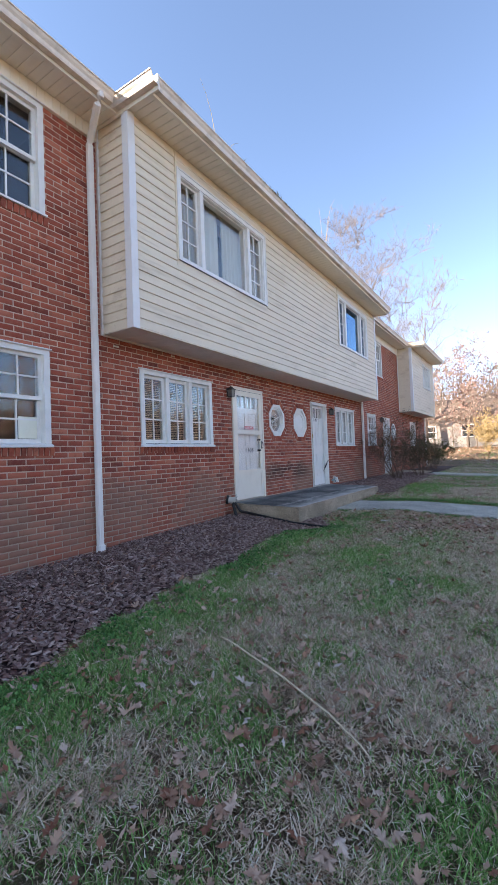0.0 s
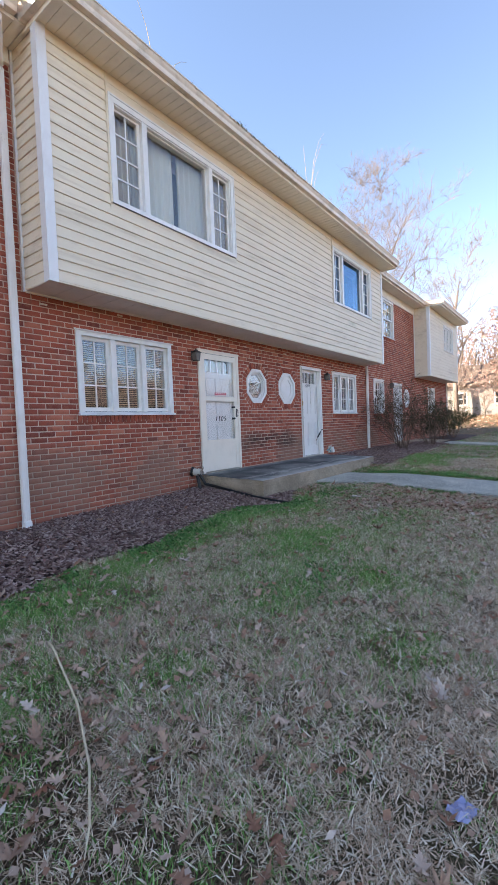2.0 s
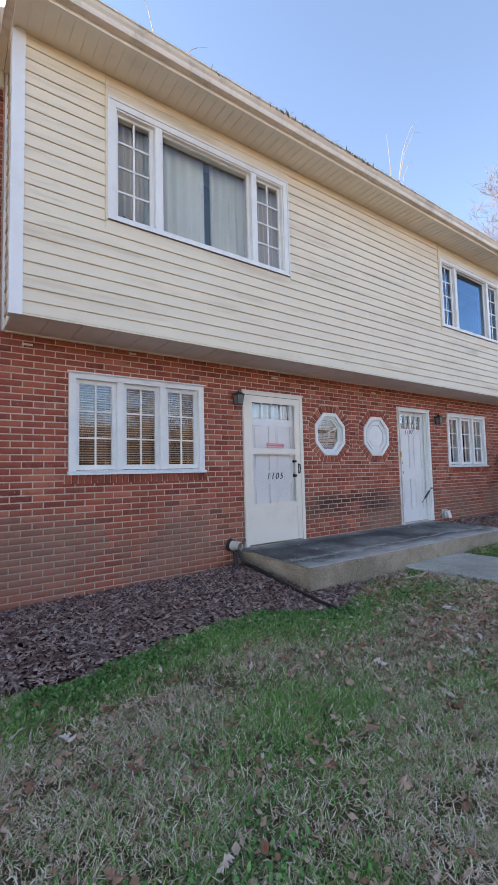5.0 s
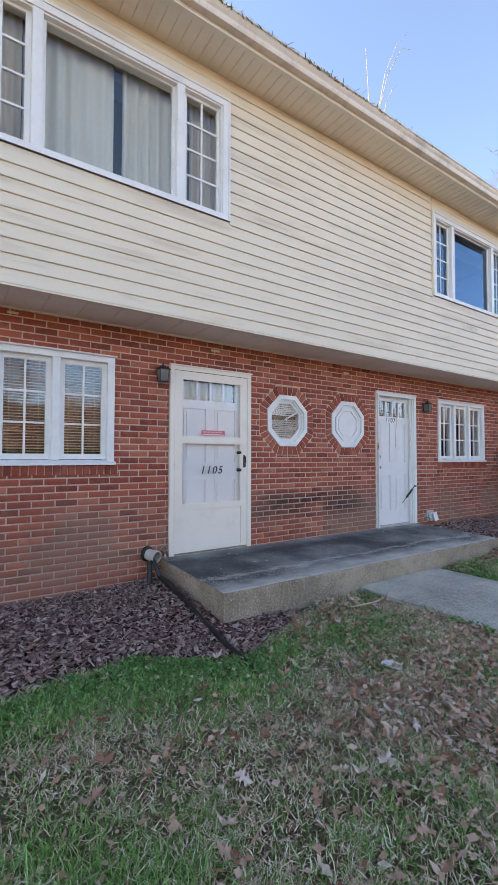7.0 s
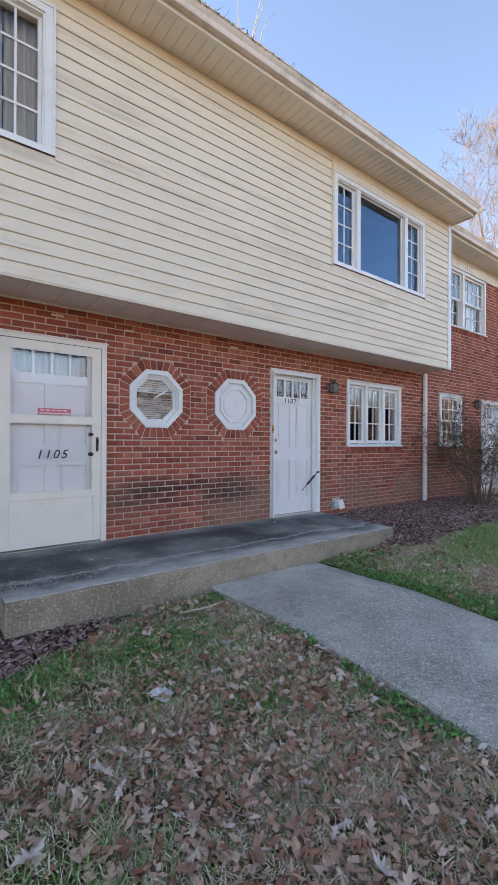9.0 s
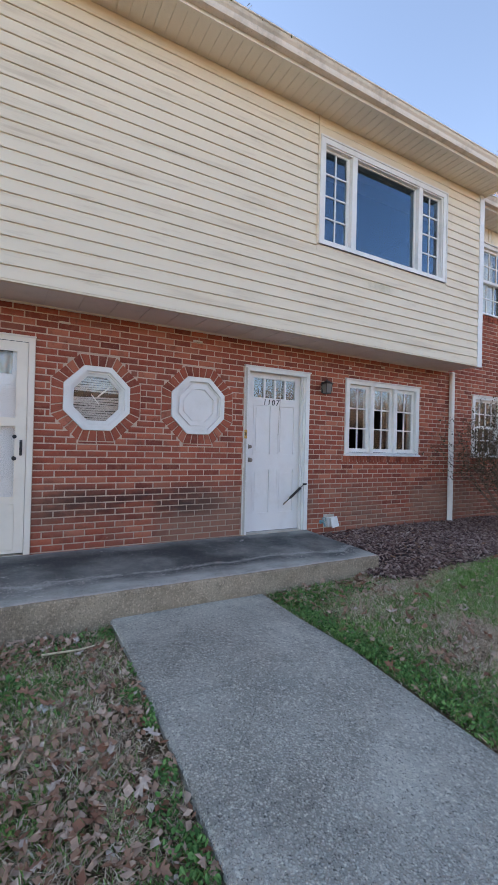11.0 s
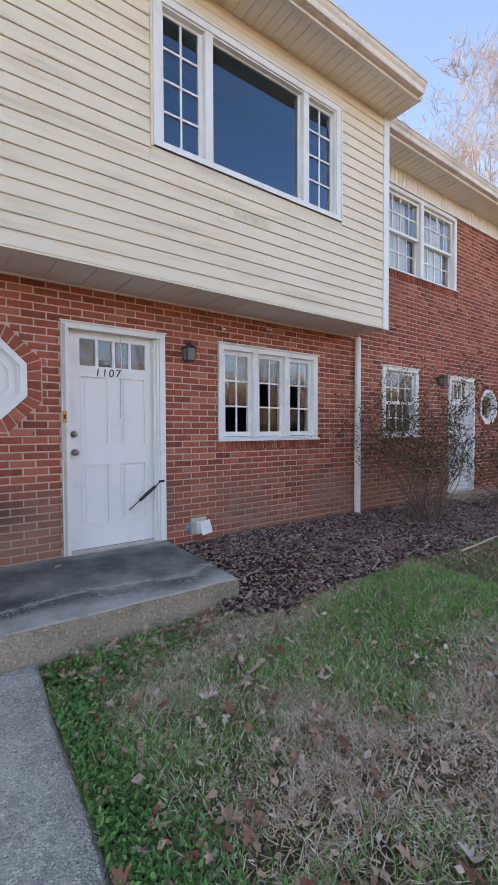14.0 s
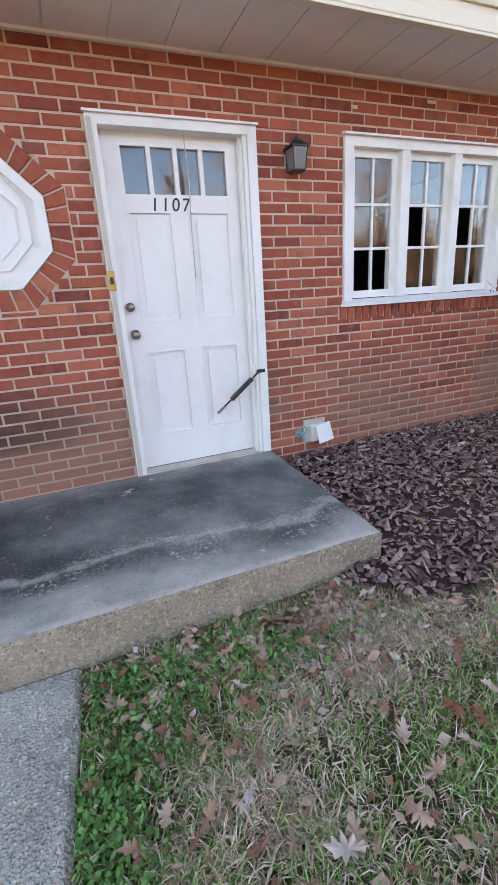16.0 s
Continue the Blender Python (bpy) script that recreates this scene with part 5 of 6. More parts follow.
def lay_bricks():
    rng = random.Random(5)
    joint = 0.0125
    h = COURSE - joint
    full = 0.2032
    pick, rest = [], []
    z = FLOOR - 12 * COURSE
    k = 0
    while z < 5.38:
        zc = z + COURSE / 2
        regions = [(-1.2, END1 - 0.02)] if zc < BAY_Z0 - 0.02 else [(-1.2, BAY0 - 0.02), (BAY1 + 0.02, BAYB0 - 0.02), (BAYB1 + 0.02, END1 - 0.02)]
        shift = full / 2 if k % 2 else 0.0
        unit = full
        for ra, rb in regions:
            for sa, sb in brick_intervals(z, z + COURSE, ra, rb):
                i = math.floor((sa - shift) / unit)
                y = i * unit + shift
                while y < sb:
                    a, b = max(y, sa), min(y + unit, sb)
                    if b - a > 0.03:
                        out = rng.uniform(-0.0022, 0.0022)
                        row = (a + joint / 2, b - joint / 2, zc, out, rng.uniform(-0.35, 0.35))
                        near = 8.75 < (a + b) / 2 < 11.62 and 0.4 < zc < 2.9 and unit - (b - a) < 1e-6
                        (pick if near else rest).append(row)
                    y += unit
        z += COURSE
        k += 1
    pick.sort(key=lambda r: abs((r[0] + r[1]) / 2 - 10.9))
    rest += pick[300:]
    pick = pick[:300]
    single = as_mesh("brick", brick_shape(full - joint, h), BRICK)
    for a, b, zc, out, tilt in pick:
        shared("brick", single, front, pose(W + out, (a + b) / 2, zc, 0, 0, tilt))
    # all the others, joined
    c, d = 0.0035, 0.035
    ra = np.array(rest)
    n = len(ra)
    verts = np.zeros((n, 12, 3))
    l, yc = (ra[:, 1] - ra[:, 0]) / 2, (ra[:, 0] + ra[:, 1]) / 2
    for r, (x, ins) in enumerate(((-d, 0), (-c, 0), (0, c))):
        for q, (sy, sz) in enumerate(((-1, -1), (1, -1), (1, 1), (-1, 1))):
            verts[:, r * 4 + q, 0] = W + x + ra[:, 3] + sy * l * np.radians(ra[:, 4]) * -1.0
            verts[:, r * 4 + q, 1] = yc + sy * (l - ins)
            verts[:, r * 4 + q, 2] = ra[:, 2] + sz * (h / 2 - ins)
    faces = [(a, (a + 1) % 4 + (0 if a < 4 else 4), (a + 1) % 4 + (4 if a < 4 else 8), a + 4) for a in range(8)] + [(8, 9, 10, 11)]
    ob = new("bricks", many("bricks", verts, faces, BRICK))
    ob.parent = front
    tagged(ob, "weathered red bricks in running bond", kind="stuff")
    # rings of bricks round the octagonal windows
    for y, zc in ROUND.values():
        R0, R1 = OCT + 0.004, OCT + RING - 0.004
        for side in range(8):
            turn = Matrix.Rotation(side * math.pi / 4, 4, "X")
            cnt = 4
            for i in range(cnt):
                lo, hi = (2 * i / cnt - 1) * T8, (2 * (i + 1) / cnt - 1) * T8
                o = rng.uniform(-0.002, 0.003)
                bm = bmesh.new()
                rings = []
                for x, e in ((-0.035, 0), (-0.003, 0), (0, 0.003)):
                    rings.append([bm.verts.new((x + o, q * r + s * (joint / 2 + e), r + u * e)) for q, s, r, u in ((lo, 1, R0, 1), (hi, -1, R0, 1), (hi, -1, R1, -1), (lo, 1, R1, -1))])
                for a, b in zip(rings, rings[1:]):
                    for q in range(4):
                        bm.faces.new((a[q], a[(q + 1) % 4], b[(q + 1) % 4], b[q]))
                bm.faces.new(rings[-1])
                bm.transform(Matrix.Translation((W + 0.002, y, zc)) @ turn)
                part("ring_brick", bm, BRICK, front)
        for up in (-1, 1):
            edge = zc + up * (OCT + RING)
            k = math.floor((edge - FLOOR) / COURSE)
            lo, hi = FLOOR + k * COURSE, FLOOR + (k + 1) * COURSE
            mid_gap = abs((lo + hi) / 2 - zc) < OCT + RING
            tall = (hi - edge if up > 0 else edge - lo) - joint / 2
            if mid_gap and tall > 0.012:
                wide = (OCT + RING) * T8
                for i in range(2):
                    bm = brick_shape(wide - joint, tall - joint / 2)
                    zz = (hi + edge) / 2 if up > 0 else (lo + edge) / 2
                    bm.transform(pose(W + 0.001, y + (i - 0.5) * wide, zz))
                    part("ring_brick", bm, BRICK, front)
        # mortar behind the ring
        part("ring_mortar", octagon(OCT + RING + 0.006, W - 0.03, W - 0.0065, OCT - 0.001, y, zc), MORTAR, front)
    # sloping sills of bricks on edge
    for key in ("window_1", "window_2", "window_3", "window_4", "window_5", "window_6"):
        y0, y1, z0, z1 = OPEN[key]
        n = round((y1 - y0 + 0.08) / COURSE)
        st = (y1 - y0 + 0.08) / n
        bm0 = brick_shape(st - joint, 0.088, 0.06)
        bm0.transform(pose(0, 0, 0, 0, 12, 0))
        me = as_mesh("sill_brick", bm0, BRICK)
        for i in range(n):
            shared("sill_brick", me, front, pose(W + 0.022 + rng.uniform(-0.002, 0.002), y0 - 0.04 + (i + 0.5) * st, z0 - 0.050, rng.uniform(-1, 1), 0, 0))
        part("sill_mortar", boxes((W - 0.03, W + 0.006, y0 - 0.045, y1 + 0.045, z0 - 0.092, z0 - 0.004)), MORTAR, front)


# ---- lawn ----
rs = np.random.RandomState(11)


def value_noise(x, y, scale, seed):
    """Smooth random field between 0 and 1."""
    r = np.random.RandomState(seed)
    t = r.rand(64, 64)
    u, v = x * scale + 100, y * scale + 100
    i, j = np.floor(u).astype(int), np.floor(v).astype(int)
    f, g = u - i, v - j
    f, g = f * f * (3 - 2 * f), g * g * (3 - 2 * g)
    q = lambda a, b: t[a % 64, b % 64]
    return q(i, j) * (1 - f) * (1 - g) + q(i + 1, j) * f * (1 - g) + q(i, j + 1) * (1 - f) * g + q(i + 1, j + 1) * f * g


def on_grass(x, y):
    """Where grass grows: not on mulch, porch or paving."""
    ok = x > mulch_edge(y) + 0.02
    ok &= ~((x < -2.93) & (y > 6.42) & (y < 11.02))
    skew = -0.045 * (x + 3.075)
    ok &= ~((y > 8.125 + skew) & (y < 9.507 + skew) & (x > -3.1))
    ok &= ~((y > 17.47) & (y < 18.63) & (x > -3.1))
    return ok


def green_share(x, y):
    """How much of the grass is green: tufts, and strips along the bed, the porch and the far mulch."""
    n = value_noise(x, y, 0.8, 41) * 0.5 + value_noise(x, y, 2.3, 42) * 0.5
    g = 0.16 + 2.6 * np.clip(n - 0.47, 0, 1)
    g += 0.9 * np.exp(-((x - mulch_edge(y) - 0.30) / 0.30) ** 2) * (y < 6.5) * (value_noise(x, y, 1.5, 43) > 0.3)
    g += 1.6 * np.exp(-(((x + 2.0) / 0.45) ** 2 + ((y - 12.1) / 1.3) ** 2)) + 1.2 * np.exp(-(((x + 2.05) / 0.3) ** 2 + ((y - 10.75) / 0.4) ** 2))
    g += 0.8 * np.exp(-(((x + 2.3) / 0.5) ** 2 + ((y - 7.2) / 0.5) ** 2)) + 0.9 * np.exp(-(((x + 2.4) / 0.3) ** 2 + ((y - 6.35) / 0.35) ** 2))
    g += 0.5 * np.exp(-(((x + 1.1) / 0.6) ** 2 + ((y - 4.6) / 1.2) ** 2)) + 0.5 * np.exp(-(((x + 0.9) / 0.4) ** 2 + ((y - 6.2) / 0.5) ** 2))
    g += 1.0 * np.exp(-(((x + 1.5) / 0.35) ** 2 + ((y - 11.15) / 0.45) ** 2))
    g -= 0.8 * np.exp(-(((x + 2.2) / 0.45) ** 2 + ((y - 10.6) / 0.45) ** 2)) + 1.0 * np.exp(-(((x + 0.95) / 0.75) ** 2 + ((y - 11.3) / 1.1) ** 2)) + 0.35 * (x > 0.2)
    return np.clip(g, 0.03, 0.97)


def grass_patch(name, green, x0, x1, y0, y1, count, length, width, three, label):
    x, y = rs.uniform(x0, x1, count), rs.uniform(y0, y1, count)
    gs = green_share(x, y)
    bare = value_noise(x, y, 1.1, 3) * 0.6 + value_noise(x, y, 4.0, 4) * 0.4
    gaps = np.clip((value_noise(x, y, 11.0, 14) * 0.6 + value_noise(x, y, 23.0, 15) * 0.4 - 0.30) * 4.5, 0.38, 1)
    keep = on_grass(x, y) & (rs.rand(count) < (gs if green else 1 - gs * 0.8) * np.clip((bare - 0.14) * 4, 0.6, 1) * gaps)
    x, y = x[keep], y[keep]
    n = len(x)
    tuft = value_noise(x, y, 2.6, 8)
    clump = value_noise(x, y, 9.0, 12)
    z = lawn_z(x, y) - 0.004 + (0.0 if green else 1.0) * rs.uniform(0, 0.014, n)
    L = length * rs.uniform(0.45, 1.25, n) * (0.55 + 0.7 * tuft + 0.4 * clump)
    wd = width * rs.uniform(0.6, 1.3, n)
    a = rs.uniform(0, math.tau, n) + 2.5 * clump
    lean = rs.uniform(0.25, 1.15, n) if green else rs.uniform(0.75, 1.55, n)
    dx, dy = np.cos(a), np.sin(a)
    b = rs.uniform(0, math.tau, n)
    px, py = np.cos(b) * wd / 2, np.sin(b) * wd / 2

    def at(f, curl, s):
        ang = lean * curl
        return np.stack((x + dx * L * f * np.sin(ang) + px * s, y + dy * L * f * np.sin(ang) + py * s, z + L * f * np.cos(ang)), -1)

    if three:
        v = np.stack((at(0, 1, -1), at(0, 1, 1), at(0.55, 0.65, 0.8), at(0.55, 0.65, -0.8), at(1.0, 1.12, 0)), 1)
        faces = [(0, 1, 2, 3), (3, 2, 4)]
    else:
        v = np.stack((at(0, 1, -1), at(0, 1, 1), at(1.0, 1.0, 0)), 1)
        faces = [(0, 1, 2)]
    tagged(new(name, many(name, v, faces, GREEN_GRASS if green else STRAW_GRASS)), label, "grass", kind="stuff")


# ---- dead leaves, chips and weeds ----
LEAF_OUT = [(0.0, -0.5), (0.02, -0.33), (0.11, -0.30), (0.07, -0.20), (0.22, -0.13), (0.09, -0.03), (0.29, 0.11), (0.10, 0.15), (0.20, 0.31), (0.08, 0.32), (0.05, 0.43), (0.0, 0.5)]


def leaf_rows():
    """Corners of a lobed leaf: a midrib and two halves, cupped."""
    right = LEAF_OUT
    pts = [(x, y) for x, y in right] + [(-x, y) for x, y in right[-2:0:-1]]
    return pts


def scatter_leaves(name, x, y, size, lift, mat, label, category="leaves"):
    pts = np.array(leaf_rows())
    n, k = len(x), len(pts)
    s = size * rs.uniform(0.6, 1.3, n)
    a = rs.uniform(0, math.tau, n)
    cup = rs.uniform(-2.0, 2.8, n)
    tx, ty = rs.normal(0, 0.28, n), rs.normal(0, 0.28, n)
    v = np.zeros((n, k + 1, 3))
    P = np.vstack((pts, [[0, 0.05]]))
    lx, ly = P[:, 0][None] * s[:, None], P[:, 1][None] * s[:, None]
    lz = cup[:, None] * (lx ** 2 + 0.6 * ly ** 2) / s[:, None] * 0.9 + lx * tx[:, None] + ly * ty[:, None] + s[:, None] * 0.08 * np.sin(P[:, 1] * 9)[None]
    v[:, :, 0] = x[:, None] + lx * np.cos(a)[:, None] - ly * np.sin(a)[:, None]
    v[:, :, 1] = y[:, None] + lx * np.sin(a)[:, None] + ly * np.cos(a)[:, None]
    v[:, :, 2] = lz + (lawn_z(x, y) + lift - np.minimum(lz.min(1), 0) * 0.6)[:, None]
    faces = [(i, (i + 1) % k, k) for i in range(k)]
    return tagged(new(name, many(name, v, faces, mat, True)), label, category, kind="stuff")


def build_litter():
    # thick drifts beside the walkway, thin elsewhere
    n = 24000
    x, y = rs.uniform(-3.0, 3.0, n), rs.uniform(0.2, 16, n)
    drift = np.exp(-((y - 7.2) / 0.95) ** 2) * np.clip((x + 2.1) * 1.4, 0.1, 1) * (x < 1.6) * np.where(y < 7.4, 0.62, 0.55) + 0.16 * np.exp(-((y - 10.2) / 0.55) ** 2) * (x < -0.6) + 0.06 + 0.12 * np.exp(-((y - 1.3) / 1.6) ** 2) + 0.5 * np.exp(-((x + 2.8) / 0.15) ** 2) * (y > 6.4) * (y < 11)
    keep = (rs.rand(n) < drift * (0.4 + 1.2 * value_noise(x, y, 1.3, 21))) & on_grass(x, y)
    scatter_leaves("leaf_litter", x[keep], y[keep], 0.086, 0.03, LEAF, "dry brown oak leaves strewn over the lawn")
    # small broken bits between them
    n = 60000
    x, y = rs.uniform(-2.95, 2.0, n), rs.uniform(0.6, 12.0, n)
    drift = np.exp(-((y - 7.2) / 0.85) ** 2) * np.clip((x + 2.2) * 1.4, 0.15, 1) * (x < 1.6) + 0.10 + 0.5 * np.exp(-((x + 2.8) / 0.15) ** 2) * (y > 6.4) * (y < 11)
    keep = (rs.rand(n) < drift * (0.3 + 1.3 * value_noise(x, y, 1.6, 22))) & on_grass(x, y)
    x, y = x[keep], y[keep]
    n = len(x)
    z = lawn_z(x, y) + rs.uniform(0.02, 0.045, n)
    c = np.stack((x, y, z), -1)
    a = rs.uniform(0, math.tau, n)
    u = np.stack((np.cos(a), np.sin(a), rs.normal(0, 0.35, n)), -1) * rs.uniform(0.010, 0.034, n)[:, None]
    w = np.stack((-np.sin(a), np.cos(a), rs.normal(0, 0.4, n)), -1) * rs.uniform(0.005, 0.018, n)[:, None]
    tagged(new("leaf_bits", many("leaf_bits", np.stack((c - u, c + w * 1.2, c + u * 0.8, c - w), 1), [(0, 1, 2), (0, 2, 3)], LEAF)), "broken bits of dry leaves in the grass", "leaves", kind="stuff")
    n = 300
    x, y = rs.uniform(-4.2, -2.9, n), rs.uniform(1.5, 16, n)
    keep = (x < mulch_edge(y)) & ~((y > 6.42) & (y < 11.02))
    scatter_leaves("leaf_litter_bed", x[keep], y[keep], 0.07, 0.05, LEAF, "a few dry leaves on the mulch")


def build_mulch():
    n = 50000
    x, y = rs.uniform(W + 0.01, -2.2, n), np.concatenate((rs.uniform(0.4, 7.2, n * 3 // 5), rs.uniform(10.7, 17.5, n - n * 3 // 5)))
    keep = (x < mulch_edge(y) + rs.normal(0, 0.05, n)) & ~((x < -2.94) & (y > 6.44) & (y < 11.0))
    x, y = x[keep], y[keep]
    n = len(x)
    L, wd, th = rs.gamma(3, 0.011, n) + 0.012, rs.uniform(0.008, 0.030, n), rs.uniform(0.003, 0.008, n)
    a, tilt, roll = rs.uniform(0, math.tau, n), rs.normal(0, 0.34, n), rs.normal(0, 0.45, n)
    v = np.zeros((n, 8, 3))
    z = lawn_z(x, y) + 0.03 + rs.uniform(0, 0.03, n) * np.clip((mulch_edge(y) - x) * 4 + 0.3, 0, 1)
    for q, (sx, sy, sz) in enumerate(((-1, -1, -1), (1, -1, -1), (1, 1, -1), (-1, 1, -1), (-1, -1, 1), (1, -1, 1), (1, 1, 1), (-1, 1, 1))):
        lx, ly, lz = sx * L / 2 * rs.uniform(0.5, 1.15, n), sy * wd / 2 * rs.uniform(0.4, 1.2, n), sz * th / 2 * rs.uniform(0.6, 1.6, n)
        lz = lz + lx * np.sin(tilt) + ly * np.sin(roll)
        v[:, q, 0], v[:, q, 1], v[:, q, 2] = x + lx * np.cos(a) - ly * np.sin(a), y + lx * np.sin(a) + ly * np.cos(a), z + lz
    faces = [(4, 5, 6, 7), (0, 1, 5, 4), (1, 2, 6, 5), (2, 3, 7, 6), (3, 0, 4, 7)]
    tagged(new("mulch_chips", many("mulch_chips", v, faces, MULCH)), "purplish brown bark mulch chips against the wall", "mulch", kind="stuff")


def build_weeds():
    """Low clover-like leaves, in carpets along the walkway, the porch and the mulch."""
    bits = []

    def strip(n, x0, x1, at, sd, side):
        x = rs.uniform(x0, x1, n)
        off = np.abs(rs.normal(0, sd, n)) * (0.4 + 1.2 * value_noise(x, x * 0 + at, 1.7, 36))
        bits.append((x, at - 0.045 * (x + 3.075) + side * (off - 0.015)))

    def blot(n, cx, cy, sx, sy):
        bits.append((rs.normal(cx, sx, n), rs.normal(cy, sy, n)))

    strip(13000, -2.9, 1.2, 9.52, 0.15, 1)
    strip(6500, -2.9, 1.0, 8.11, 0.13, -1)
    y = rs.uniform(0.8, 6.3, 16000)
    bits.append((mulch_edge(y) + 0.05 + np.abs(rs.normal(0, 0.14, 16000)), y))
    blot(3500, -2.5, 5.75, 0.16, 0.35)
    blot(2500, -2.3, 6.35, 0.25, 0.2)
    blot(3000, -2.4, 7.4, 0.25, 0.3)
    blot(2500, -2.7, 10.1, 0.1, 0.4)
    blot(2500, -1.0, 4.1, 0.3, 0.3)
    blot(4000, -2.55, 2.4, 0.25, 0.5)
    x, y = np.concatenate([b[0] for b in bits]), np.concatenate([b[1] for b in bits])
    keep = on_grass(x, y) & (value_noise(x, y, 2.4, 31) * 0.6 + value_noise(x, y, 7.0, 32) * 0.4 > 0.45)
    x, y = x[keep], y[keep]
    n = len(x)
    r = rs.uniform(0.003, 0.0085, n)
    z = lawn_z(x, y) + rs.uniform(0.008, 0.05, n)
    tx, ty = rs.normal(0, 0.6, n), rs.normal(0, 0.6, n)
    a0 = rs.uniform(0, math.tau, n)
    v = np.zeros((n, 6, 3))
    for q in range(6):
        a = a0 + q * math.tau / 6
        k = 0.9 if q % 3 else 1.7
        lx, ly = r * k * np.cos(a), r * k * np.sin(a)
        v[:, q, 0], v[:, q, 1], v[:, q, 2] = x + lx, y + ly, z + lx * tx + ly * ty
    tagged(new("clover", many("clover", v, [(0, 1, 2, 3, 4, 5)], WEED)), "low bright green clover along the walkway and bed", "weeds", kind="stuff")


# ---- trees and shrubs ----
def branch_mesh(rng, start, way, length, radius, depth, out, spread=0.55, shrink=0.68, kids=3, wander=0.16, min_r=0.004, lift=0.05):
    """Collects tapered limbs as lists of points and radii."""
    pts, rr = [start.copy()], [radius]
    p, d = start.copy(), way.normalized()
    n = 5
    for i in range(n):
        d = (d + Vector((rng.gauss(0, wander), rng.gauss(0, wander), rng.gauss(0, wander) + lift))).normalized()
        p = p + d * (length / n)
        pts.append(p.copy())
        rr.append(max(min_r * 0.6, radius * (1 - 0.55 * (i + 1) / n)))
    out.append((pts, rr))
    if depth <= 0:
        return
    for k in range(kids):
        i = rng.randint(2, n)
        side = Vector((rng.gauss(0, 1), rng.gauss(0, 1), rng.gauss(0.25, 0.6))).normalized()
        branch_mesh(rng, pts[i], d * (1 - spread) + side * spread, length * shrink * rng.uniform(0.7, 1.15), max(min_r, rr[i] * 0.72), depth - 1, out, spread, shrink, kids, wander, min_r, lift)


def limbs_to_bm(limbs, sides=5):
    bm = bmesh.new()
    for pts, rr in limbs:
        rings = []
        k = sides if rr[0] > 0.03 else 3
        for i, p in enumerate(pts):
            d = (pts[min(i + 1, len(pts) - 1)] - pts[max(i - 1, 0)]).normalized()
            u = d.cross(Vector((0.3, 0.9, 0.2))).normalized()
            w = d.cross(u)
            rings.append([bm.verts.new(p + (u * math.cos(math.tau * q / k) + w * math.sin(math.tau * q / k)) * rr[i]) for q in range(k)])
        for a, b in zip(rings, rings[1:]):
            for q in range(k):
                bm.faces.new((a[q], a[(q + 1) % k], b[(q + 1) % k], b[q]))
    return bm


def bare_tree(seed, at, height, label, depth=5, radius=0.22, kids=3, mat=None, leaves=0, leaf_mat=None, leaf_size=0.12, spread=0.55, min_r=0.012):
    rng = random.Random(seed)
    root = base("tree", at, label, "tree", "bare winter trees")
    limbs, crown = [], []
    stem, rr = [Vector((0, 0, -0.3))], [radius]
    way = Vector((rng.gauss(0, 0.04), rng.gauss(0, 0.04), 1))
    steps = 12
    for i in range(steps):
        way = (way + Vector((rng.gauss(0, 0.06), rng.gauss(0, 0.06), 0.1))).normalized()
        stem.append(stem[-1] + way * height * 0.8 / steps)
        rr.append(max(min_r, radius * (1 - (i + 1) / steps) ** 0.8))
    limbs.append((stem, rr))
    part("trunk", limbs_to_bm(limbs, 9), mat or BARK, root, smooth=True)
    for i in range(3, steps + 1):
        f = i / steps
        for k in range(2):
            a = rng.uniform(0, math.tau)
            up = rng.uniform(0.6, 1.2) + 0.7 * f
            side = Vector((math.cos(a), math.sin(a), up)).normalized()
            branch_mesh(rng, stem[i], side, height * (0.34 - 0.20 * f) * rng.uniform(0.8, 1.15), max(min_r * 1.3, rr[i] * 0.5), depth - 3, crown, 0.5, 0.64, kids, 0.10, min_r, 0.04)
    part("crown", limbs_to_bm(crown, 5), mat or BARK, root, "bare twiggy crown")
    if leaves:
        tips = [l[0][-1] for l in crown] + [l[0][3] for l in crown]
        idx = np.array([rng.randrange(len(tips)) for _ in range(leaves)])
        c = np.array([tuple(t) for t in tips])[idx] + np.array([[rng.gauss(0, 0.3) for _ in range(3)] for _ in range(leaves)])
        u = rs.normal(0, 1, (leaves, 3))
        u /= np.linalg.norm(u, axis=1)[:, None]
        w = np.cross(u, rs.normal(0, 1, (leaves, 3)))
        w /= np.linalg.norm(w, axis=1)[:, None]
        s = leaf_size * rs.uniform(0.5, 1.2, leaves)[:, None]
        v = np.stack((c - u * s, c + w * s * 0.6, c + u * s, c - w * s * 0.6), 1)
        ob = new("leaves", many("leaves", v, [(0, 1, 2, 3)], leaf_mat))
        ob.parent = root
        tagged(ob, kind="stuff")
    return root


